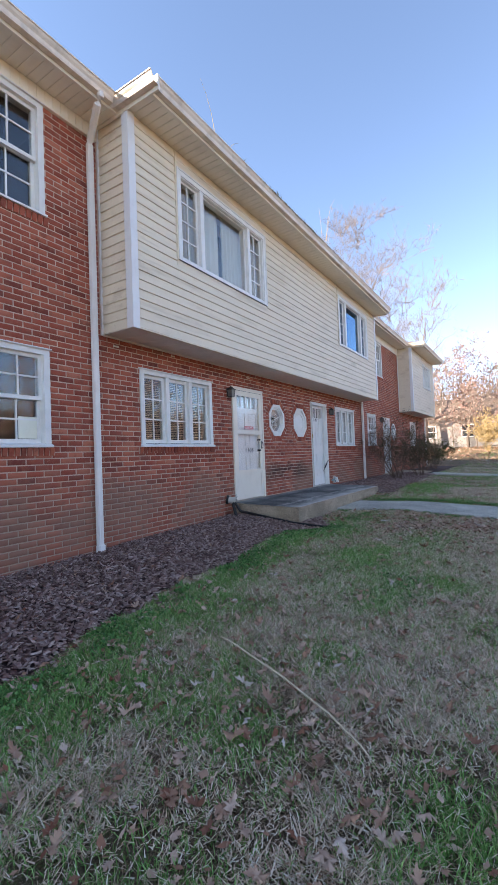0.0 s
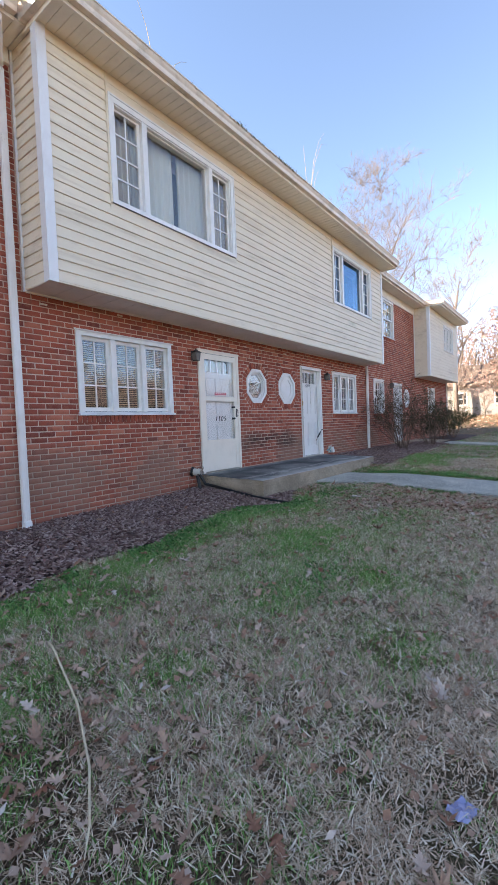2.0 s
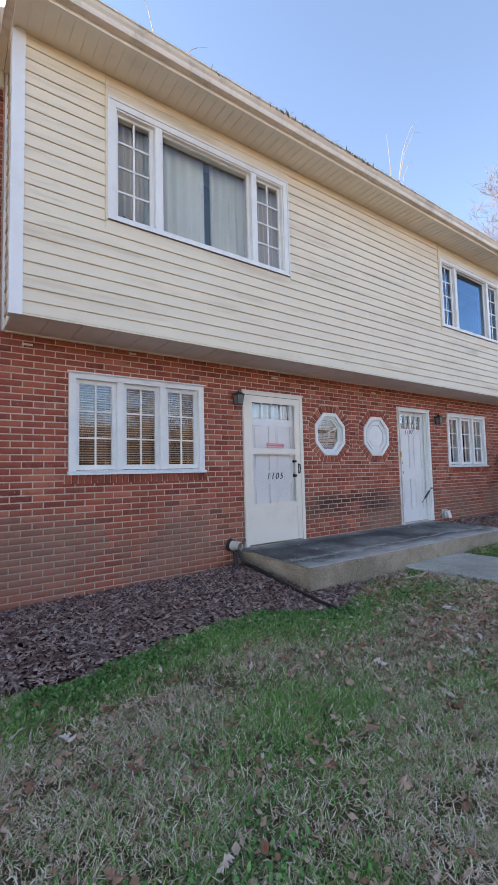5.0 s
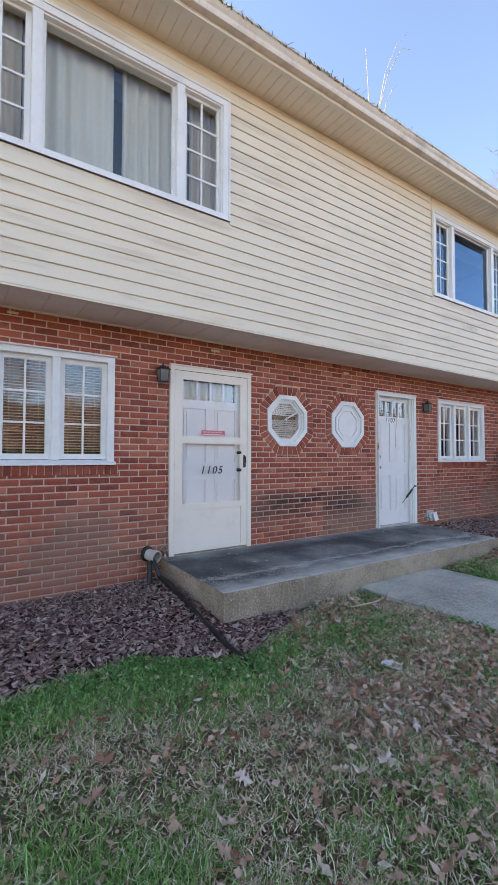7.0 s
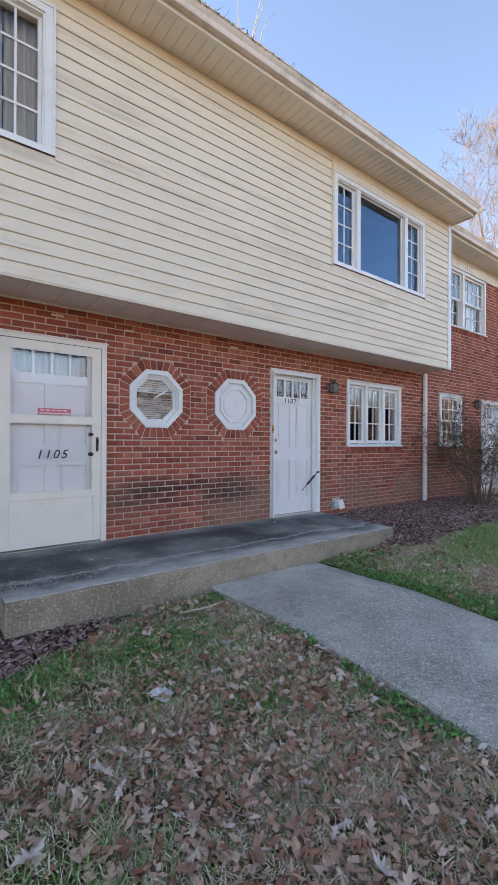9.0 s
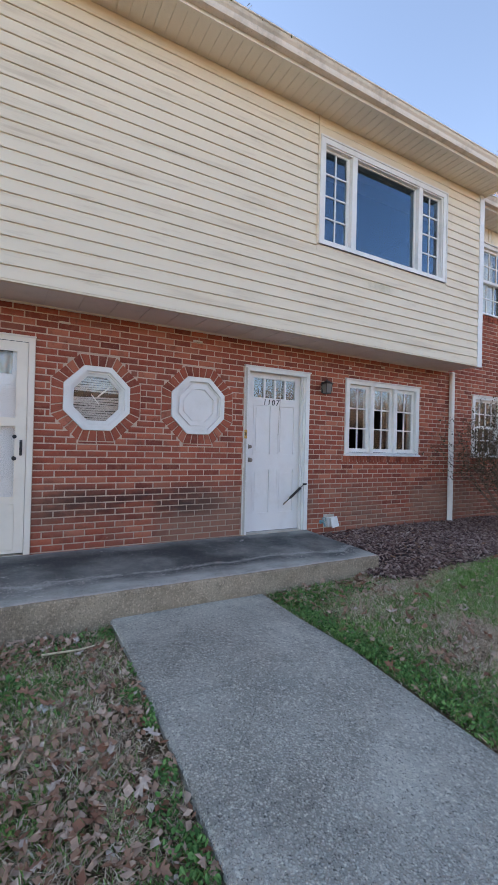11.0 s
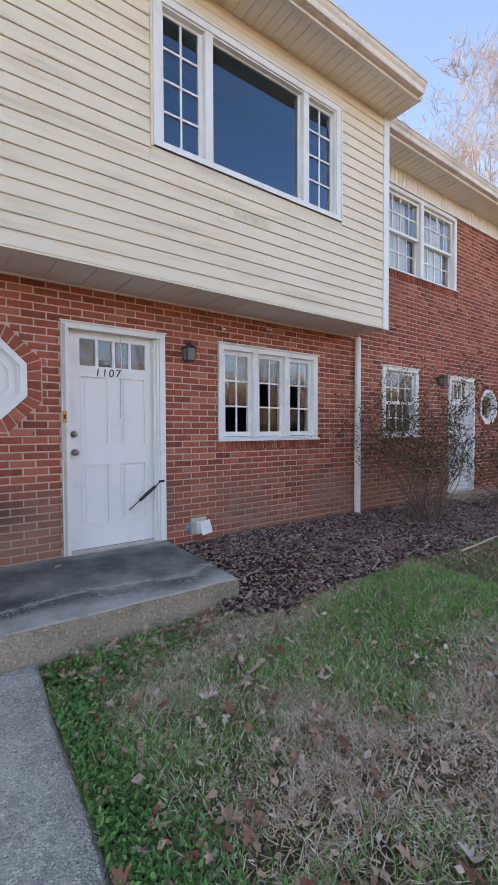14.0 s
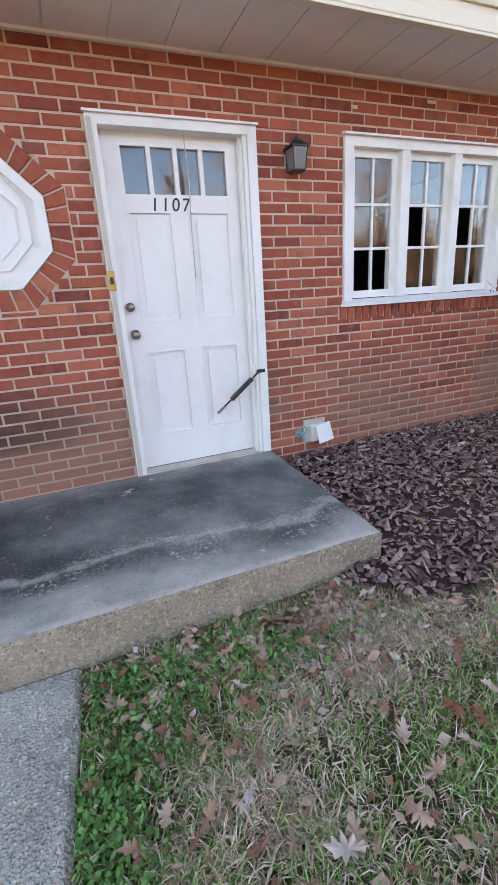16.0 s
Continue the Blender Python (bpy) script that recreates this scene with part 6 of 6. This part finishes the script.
# ---- trees, shrubs and distance ----
TWIG = make_random("red_brown_twigs", (0.0, (0.134, 0.0791, 0.0528)), (1.0, (0.227, 0.144, 0.101)), grain=25)
EVERGREEN = make_random("dull_evergreen_leaves", (0.0, (0.0361, 0.0512, 0.0176)), (0.6, (0.0721, 0.0837, 0.0308)), (1.0, (0.124, 0.093, 0.044)), grain=20)
SHRUB_LEAF = make_random("brownish_shrub_leaves", (0.0, (0.0309, 0.0326, 0.015)), (0.5, (0.0721, 0.0605, 0.0264)), (1.0, (0.154, 0.0837, 0.044)), grain=20)
PINK = make_random("pinkish_dry_leaves", (0.0, (0.25, 0.125, 0.10)), (0.5, (0.32, 0.205, 0.165)), (1.0, (0.40, 0.30, 0.25)), grain=20)
STRAW = make_random("straw_brush", (0.0, (0.35, 0.233, 0.0968)), (1.0, (0.474, 0.335, 0.167)), grain=20)


def shrub(seed, x, y, height, spread_r, stems, leaves, label, twig=None, leaf_mat=None, leaf_size=0.016, depth=3):
    rng = random.Random(seed)
    root = base("shrub", (x, y, float(lawn_z(x, y))), label, "shrub", "shrubs along the wall")
    limbs = []
    for s in range(stems):
        a = rng.uniform(0, math.tau)
        t = rng.uniform(0.05, 1) * spread_r
        st = Vector((0.08 * math.cos(a), 0.08 * math.sin(a), -0.05))
        way = Vector((t * math.cos(a), t * math.sin(a), height * 0.75))
        own = []
        branch_mesh(rng, st, way, way.length * rng.uniform(0.6, 0.9), rng.uniform(0.007, 0.014), depth, own, 0.5, 0.6, 3, 0.18, 0.0022)
        part("stem", limbs_to_bm(own, 4), twig or TWIG, root)
        limbs += own
    tips = np.array([tuple(p) for l in limbs for p in l[0][2:]])
    tips = tips[tips[:, 2] > 0.3 * height]
    c = tips[rs.randint(0, len(tips), leaves)] + rs.normal(0, 0.03, (leaves, 3))
    u = rs.normal(0, 1, (leaves, 3))
    u /= np.linalg.norm(u, axis=1)[:, None]
    w = np.cross(u, rs.normal(0, 1, (leaves, 3)))
    w /= np.linalg.norm(w, axis=1)[:, None]
    s = leaf_size * rs.uniform(0.5, 1.3, leaves)[:, None]
    v = np.stack((c - u * s, c + w * s * 0.5, c + u * s, c - w * s * 0.5), 1)
    ob = new("leaves", many("leaves", v, [(0, 1, 2, 3)], leaf_mat or EVERGREEN))
    ob.parent = root
    tagged(ob, "sparse small dull green leaves", kind="stuff")
    return root


shrub(3, -3.3, 14.25, 2.0, 1.0, 30, 7000, "half-bare twiggy shrub in the mulch beside the wall", leaf_mat=SHRUB_LEAF, leaf_size=0.018)
shrub(4, -3.0, 16.2, 1.3, 0.8, 20, 4000, "dark twiggy shrub near the far porch", leaf_mat=SHRUB_LEAF, leaf_size=0.02)
shrub(5, -3.5, 19.6, 1.5, 0.8, 14, 3500, "dull evergreen shrub further along the wall", leaf_size=0.03)
shrub(6, -3.4, 21.6, 1.4, 0.8, 14, 3500, "dull evergreen shrub further along the wall", leaf_size=0.03)


def brush(x, y, h, r, seed, label):
    """A straw-coloured bush far off."""
    shrub(seed, x, y, h, r, 30, 5000, label, STRAW, STRAW, 0.07, 3)


brush(-2.6, 42.0, 2.6, 1.6, 8, "straw-coloured bush at the edge of the lawn")
brush(-0.2, 43.5, 2.2, 1.5, 9, "straw-coloured bush at the edge of the lawn")


def place(x, y):
    return (x, y, float(lawn_z(x, y)))


bare_tree(2, place(-9.0, 28.4), 16.5, "tall bare tree behind the end of the terrace", 7, 0.24, 4, min_r=0.007)
bare_tree(12, place(-8.3, 47), 18, "tall bare tree beyond the terrace", 7, 0.28, 3, min_r=0.012)
bare_tree(15, place(-12.6, 28.5), 14.5, "slender bare tree behind the terrace", 6, 0.2, 3, min_r=0.008)
spots = ((-9.0, 56, 11), (-6.0, 60, 13), (-3.0, 55, 10), (0.0, 60, 12), (3.5, 52, 11), (7.0, 50, 12), (-11.5, 62, 12), (11.0, 46, 11), (-4.6, 47.5, 7), (1.2, 47, 8))
for i, (x, y, h) in enumerate(spots):
    bare_tree(40 + i, place(x, y), h, "bare tree with a few dry pinkish leaves beyond the lawn", 5, 0.16, 3, leaves=1500 if i % 2 else 500, leaf_mat=PINK, leaf_size=0.16, min_r=0.013)
for i, (x, y, h) in enumerate(((-7.5, 46, 5.5), (-5.5, 44, 4.5), (-3.6, 45.5, 6.5), (-1.4, 46.5, 5.5), (0.8, 44.5, 5.0), (3.0, 46, 6.5), (5.5, 45, 6.0), (-9.5, 49, 8.5), (-2.0, 50, 9.0), (4.6, 49, 9.5))):
    bare_tree(110 + i, place(x, y), h, "thin bare sapling in the thicket beyond the lawn", 5, 0.07, 3, leaves=350, leaf_mat=PINK, leaf_size=0.10, min_r=0.010)
for i, (x, y, h) in enumerate(((38, 9, 16), (33, 21, 13), (40, 30, 17), (30, 38, 14))):
    bare_tree(70 + i, place(x, y), h, "bare tree across the grounds", 5, 0.22, 3, leaves=900, leaf_mat=PINK, leaf_size=0.2, min_r=0.016)


def far_woods(x0, x1, y0, y1, n, top):
    """A hazy winter thicket far beyond the lawn: thin stems, twigs and a few dry leaves."""
    x, y = rs.uniform(x0, x1, n), rs.uniform(y0, y1, n)
    h = rs.uniform(2.0, top * 0.6, n)
    b = lawn_z(x, y) + rs.uniform(0, 1, n) ** 0.8 * top * 0.6 - 0.3
    lx, ly = rs.normal(0, 0.28, n) * h, rs.normal(0, 0.28, n) * h
    w = rs.uniform(0.015, 0.06, n)
    a = rs.uniform(0, math.pi, n)
    wx, wy = w * np.cos(a), w * np.sin(a)
    v = np.stack((np.stack((x - wx, y - wy, b), -1), np.stack((x + wx, y + wy, b), -1), np.stack((x + lx, y + ly, b + h), -1)), 1)
    tagged(new("far_woods", many("far_woods", v, [(0, 1, 2)], BARK)), "hazy thicket of bare winter trees far off", "woods", kind="stuff")
    m = n * 3 // 2
    c = np.stack((rs.uniform(x0, x1, m), rs.uniform(y0, y1, m), np.minimum(rs.gamma(3.0, top * 0.13, m) + 0.8, top * rs.uniform(0.5, 0.85, m))), -1)
    u = rs.normal(0, 1, (m, 3)) * 0.16
    t = rs.normal(0, 1, (m, 3)) * 0.12
    tagged(new("far_leaves", many("far_leaves", np.stack((c - u, c + t, c + u, c - t), 1), [(0, 1, 2, 3)], PINK)), "dry pinkish leaves clinging in the far thicket", "woods", kind="stuff")


far_woods(-45, 30, 58, 80, 10000, 12)
far_woods(28, 48, 12, 80, 12000, 9)
far_woods(44, 62, -40, 14, 5000, 9)


def low_house(name, x, y, turn, wide, deep, eave, label, wall_mat, windows):
    root = base(name, place(x, y), label, "house")
    root.rotation_euler = (0, 0, radians(turn))
    part("wall", boxes((-wide / 2, wide / 2, -deep / 2, deep / 2, -1.5, eave)), wall_mat, root)
    r = bmesh.new()
    o = 0.5
    ridge = eave + deep * 0.27
    for s in (-1, 1):
        q = [(-wide / 2 - o, s * (deep / 2 + o), eave - 0.1), (wide / 2 + o, s * (deep / 2 + o), eave - 0.1), (wide / 2 + o, 0, ridge), (-wide / 2 - o, 0, ridge)]
        lo = [r.verts.new(p) for p in q]
        hi = [r.verts.new((p[0], p[1], p[2] + 0.14)) for p in q]
        r.faces.new(lo)
        r.faces.new(hi)
        for k in range(4):
            r.faces.new((lo[k], lo[(k + 1) % 4], hi[(k + 1) % 4], hi[k]))
    bmesh.ops.recalc_face_normals(r, faces=r.faces[:])
    part("roof", r, SHINGLE, root, "low brown shingle roof")
    for s in (-1, 1):
        part("gable", sweep([(-deep / 2, eave - 0.05), (deep / 2, eave - 0.05), (0, ridge - 0.05)], s * wide / 2 - 0.05, s * wide / 2 + 0.05, "x"), wall_mat, root)
    for k in windows:
        win = part("window", boxes((k - 0.6, k + 0.6, -deep / 2 - 0.05, -deep / 2 + 0.02, 1.0, 2.3)), WHITE, root)
        part("pane", boxes((k - 0.5, k + 0.5, -deep / 2 - 0.06, -deep / 2 - 0.045, 1.1, 1.62), (k - 0.5, k + 0.5, -deep / 2 - 0.06, -deep / 2 - 0.045, 1.68, 2.2)), DARK_PANE, win)


DARK_PANE = Nodes("far_window_glass").done((0.0309, 0.0326, 0.0352), 0.12)
PALE_WALL = make_paint("far_house_siding", (0.278, 0.242, 0.216), (0.206, 0.167, 0.141), 0.3, 0.7)
TAN_WALL = make_paint("far_tan_wall", (0.433, 0.214, 0.141), (0.309, 0.149, 0.0968), 0.3, 0.8)
low_house("house", -7.5, 52.5, 4, 15, 8, 3.0, "low pale house with a shingle roof beyond the lawn", PALE_WALL, (-4.5, -1.0, 2.5, 5.5))
low_house("house", 52.0, 32.0, -90, 60, 9, 5.6, "long two-storey brick house across the grounds", TAN_WALL, (-13, -9, -5, -1, 3, 7, 11))



def hedge(x, y0, y1, h, label):
    """A clipped evergreen hedge across the grounds."""
    n = 26000
    c = np.stack((rs.normal(0, 0.35, n), rs.uniform(-(y1 - y0) / 2, (y1 - y0) / 2, n), rs.uniform(0.0, 1, n) ** 0.7 * h), -1)
    u = rs.normal(0, 1, (n, 3))
    u /= np.linalg.norm(u, axis=1)[:, None]
    w = np.cross(u, rs.normal(0, 1, (n, 3)))
    w /= np.linalg.norm(w, axis=1)[:, None]
    s = rs.uniform(0.05, 0.12, n)[:, None]
    ob = new("hedge", many("hedge", np.stack((c - u * s, c + w * s * 0.6, c + u * s, c - w * s * 0.6), 1), [(0, 1, 2, 3)], EVERGREEN))
    ob.location = place(x, (y0 + y1) / 2)
    tagged(ob, label, "hedge", kind="stuff")


hedge(13.5, -6, 30, 2.1, "dark evergreen hedge across the lawn")

# a leaf-strewn strip where the sun reaches the ground
n_far = 2600
fx, fy = rs.uniform(-9, 12, n_far), rs.uniform(30, 50, n_far)
scatter_leaves("leaf_litter_far", fx, fy, 0.22, 0.03, LEAF, "dry leaves under the far trees")


# ---- weeds in the gutter ----
def gutter_weeds():
    rng = random.Random(9)
    root = base("gutter_weeds", (BEAVE + 0.06, 7.6, GZ + 0.10), "dry weeds and moss growing in the gutter", "weeds")
    bm = bmesh.new()
    for i in range(600):
        y = rng.gauss(0.1, 0.65) if i % 5 else rng.uniform(-2.2, 2.2)
        h = rng.uniform(0.008, 0.022) + (0.02 if rng.random() < 0.05 else 0)
        x = rng.uniform(-0.04, 0.075)
        dx, dy = rng.gauss(0, 0.02), rng.gauss(0, 0.02)
        v = [bm.verts.new(p) for p in ((x - 0.008, y, -0.01), (x + 0.008, y + 0.006, -0.01), (x + dx + 0.005, y + dy, h * 0.6), (x + dx * 1.5, y + dy * 1.6, h))]
        bm.faces.new(v)
    moss = part("moss", bm, GUTTER_MOSS, root)
    tagged(moss, kind="stuff")
    for y, h, lx, ly, n in ((1.15, 1.30, 0.05, 0.55, 2), (1.0, 0.8, -0.05, 0.0, 1), (1.25, 0.5, 0.05, 0.22, 1), (-2.75, 0.65, 0.0, -0.32, 1), (-2.45, 0.3, 0.0, 0.3, 1)):
        for k in range(n):
            e = 0.05 * k
            pts = [(0, y, -0.02), (lx * 0.3, y + ly * 0.25 + e, h * 0.45), (lx * 0.7, y + ly * 0.62 + e * 2, h * 0.8), (lx, y + ly + e * 3, h * (1 - 0.12 * k))]
            part("stalk", tube(pts, [0.004, 0.003, 0.002, 0.001], 5), STRAW, root, "dry upright stalk")


GUTTER_MOSS = make_random("gutter_moss", (0.0, (0.09, 0.085, 0.03)), (1.0, (0.24, 0.20, 0.09)), grain=30)
gutter_weeds()

# ---- small things on the lawn ----
STALK_BASE = [(-1.50, 2.30), (-1.41, 2.28), (-0.95, 2.13), (-0.62, 1.97), (-0.42, 1.84), (-0.34, 1.77)]
PALE_STALK = make_random("pale_dry_stalk", (0.0, (0.55, 0.43, 0.28)), (1.0, (0.66, 0.53, 0.37)), grain=30)
thing("dry_stalk", tube([(x, y, float(lawn_z(x, y)) + 0.07 + 0.01 * math.sin(3 * x)) for x, y in STALK_BASE], [0.006, 0.006, 0.0055, 0.005, 0.004, 0.002], 6), PALE_STALK, "long dry grass stalk lying on the lawn", "stalk", smooth=True)
thing("fallen_stick", tube([(x, y, float(lawn_z(x, y)) + 0.06) for x, y in ((-2.38, 13.3), (-2.40, 13.7), (-2.45, 14.15), (-2.43, 14.6))], [0.012, 0.010, 0.009, 0.005], 7), PALE_STALK, "pale fallen stick at the edge of the mulch", "stick", smooth=True)
thing("fallen_stick", tube([(x, y, float(lawn_z(x, y)) + 0.05) for x, y in ((-2.62, 7.62), (-2.55, 7.85), (-2.58, 8.06))], [0.008, 0.007, 0.004], 7), PALE_STALK, "thin fallen stick lying by the walkway", "stick", smooth=True)


def crumpled(name, x, y, size, mat, label, seed):
    rng = random.Random(seed)
    bm = bmesh.new()
    n = 6
    g = [[bm.verts.new((size * (i / n - 0.5) + rng.gauss(0, size * 0.04), size * 1.3 * (j / n - 0.5) + rng.gauss(0, size * 0.04), abs(rng.gauss(0, size * 0.12)))) for i in range(n + 1)] for j in range(n + 1)]
    for j in range(n):
        for i in range(n):
            bm.faces.new((g[j][i], g[j][i + 1], g[j + 1][i + 1], g[j + 1][i]))
    bm.transform(pose(0, 0, 0, 0, 0, rng.uniform(0, 180)))
    ob = thing(name, bm, mat, label, "litter", "bits of litter", at=(x, y, float(lawn_z(x, y)) + 0.02))
    s = ob.modifiers.new("thickness", "SOLIDIFY")
    s.thickness = 0.001


PAPER = make_paint("dirty_paper", (0.639, 0.567, 0.528), (0.412, 0.353, 0.317), 0.4, 0.8)
BLUE_BIT = make_paint("blue_plastic", (0.03, 0.12, 0.55), (0.1, 0.2, 0.5), 0.3, 0.35)
WRAP = make_paint("blue_wrapper", (0.309, 0.307, 0.484), (0.618, 0.558, 0.572), 0.5, 0.35)
crumpled("paper_scrap", -1.71, 7.01, 0.10, PAPER, "crumpled dirty white paper scrap on the leaves", 1)
crumpled("paper_scrap", -1.95, 7.6, 0.07, PAPER, "small crumpled white paper scrap on the grass", 2)
crumpled("plastic_wrapper", -2.82, 6.55, 0.12, WRAP, "crumpled blue and clear plastic wrapper by the porch corner", 3)
crumpled("plastic_wrapper", 0.5, 2.62, 0.07, WRAP, "small purple and white wrapper on the grass", 4)

crumpled("plastic_cup", -3.46, 6.13, 0.09, PAPER, "crushed clear plastic cup lying on the mulch", 5)
crumpled("plastic_wrapper", -2.784, 10.565, 0.045, BLUE_BIT, "small bright blue plastic scrap in the grass", 6)
crumpled("paper_scrap", -2.84, 10.88, 0.05, PAPER, "small white paper scrap beside the porch", 7)
crumpled("paper_scrap", -2.855, 10.66, 0.035, PAPER, "small white paper scrap beside the porch", 8)

# pale mortar smears in the top courses under the overhang
SMEAR = make_paint("pale_mortar_smear", (0.639, 0.521, 0.422), (0.464, 0.353, 0.264), 0.4, 0.9)
for y, z, w in ((3.9, 2.77, 0.10), (7.12, 2.775, 0.12), (7.88, 2.74, 0.11), (9.33, 2.755, 0.12), (12.35, 2.78, 0.08), (5.0, 2.83, 0.09), (11.7, 2.70, 0.05)):
    thing("mortar_smear", soft_box(-0.004, 0.006, -w / 2, w / 2, -0.011, 0.011, 0.003), SMEAR, "pale mortar smear on the brickwork under the overhang", "mortar", "mortar smears", at=(W, y, z))



def single_leaves():
    """Whole oak leaves that lie apart from the litter."""
    rng = random.Random(17)
    shapes = []
    for k in range(5):
        bm = bmesh.new()
        cup, tx = rng.uniform(-2.0, 4.0), rng.uniform(-0.3, 0.3)
        high = lambda x, y: cup * (x * x + 0.6 * y * y) + tx * x + 0.05 * math.sin(y * 9 + k)
        ring = [bm.verts.new((x, y, high(x, y))) for x, y in leaf_rows()]
        mid = bm.verts.new((0, 0.05, high(0, 0.05)))
        for i in range(len(ring)):
            bm.faces.new((ring[i], ring[(i + 1) % len(ring)], mid))
        shapes.append(as_mesh("fallen_leaf", bm, LEAF, True))
    count = 0
    while count < 90:
        x, y = rng.uniform(-2.7, 1.4), rng.choice((rng.uniform(0.9, 3.2), rng.uniform(5.5, 8.0), rng.uniform(9.8, 12.5)))
        if not bool(on_grass(np.array([x]), np.array([y]))[0]):
            continue
        ob = new("fallen_leaf", rng.choice(shapes))
        s = rng.uniform(0.07, 0.135)
        ob.matrix_world = pose(x, y, float(lawn_z(x, y)) + 0.045, rng.gauss(0, 12), rng.gauss(0, 12), rng.uniform(0, 360)) @ Matrix.Diagonal((s, s, s, 1))
        tagged(ob, "dry lobed brown oak leaf lying on the grass", "leaf", "fallen oak leaves")
        count += 1


single_leaves()

# ---- lawn cover ----
STRAW_LABEL, GREEN_LABEL = "short straw-coloured dormant winter grass", "short green tufts of winter grass"
grass_patch("straw_thatch", False, -3.0, 0.9, 0.4, 12.8, 660000, 0.05, 0.0075, False, STRAW_LABEL)
grass_patch("straw_grass_near", False, -3.0, 0.9, 0.4, 12.8, 350000, 0.058, 0.0036, True, STRAW_LABEL)
grass_patch("green_thatch", True, -3.0, 0.9, 0.4, 12.8, 440000, 0.045, 0.0075, False, GREEN_LABEL)
grass_patch("green_grass_near", True, -3.0, 0.9, 0.4, 12.8, 345000, 0.062, 0.0042, True, GREEN_LABEL)
grass_patch("straw_grass_side", False, -3.4, 1.7, 12.8, 24.0, 90000, 0.06, 0.008, False, STRAW_LABEL)
grass_patch("green_grass_side", True, -3.4, 1.7, 12.8, 24.0, 60000, 0.065, 0.008, False, GREEN_LABEL)
grass_patch("straw_grass_open", False, 0.9, 9.0, 0.4, 30.0, 90000, 0.065, 0.011, False, STRAW_LABEL)
grass_patch("green_grass_open", True, 0.9, 9.0, 0.4, 30.0, 56000, 0.07, 0.011, False, GREEN_LABEL)
grass_patch("straw_grass_far", False, -9.0, 9.0, 24.0, 44.0, 45000, 0.09, 0.018, False, STRAW_LABEL)
grass_patch("green_grass_far", True, -9.0, 9.0, 24.0, 44.0, 40000, 0.09, 0.018, False, GREEN_LABEL)
grass_patch("straw_mat", False, -2.9, -1.5, 9.65, 11.2, 40000, 0.055, 0.0036, True, "matted pale dead grass beside the porch")
build_mulch()
build_weeds()
build_litter()

# ---- brickwork ----
lay_bricks()
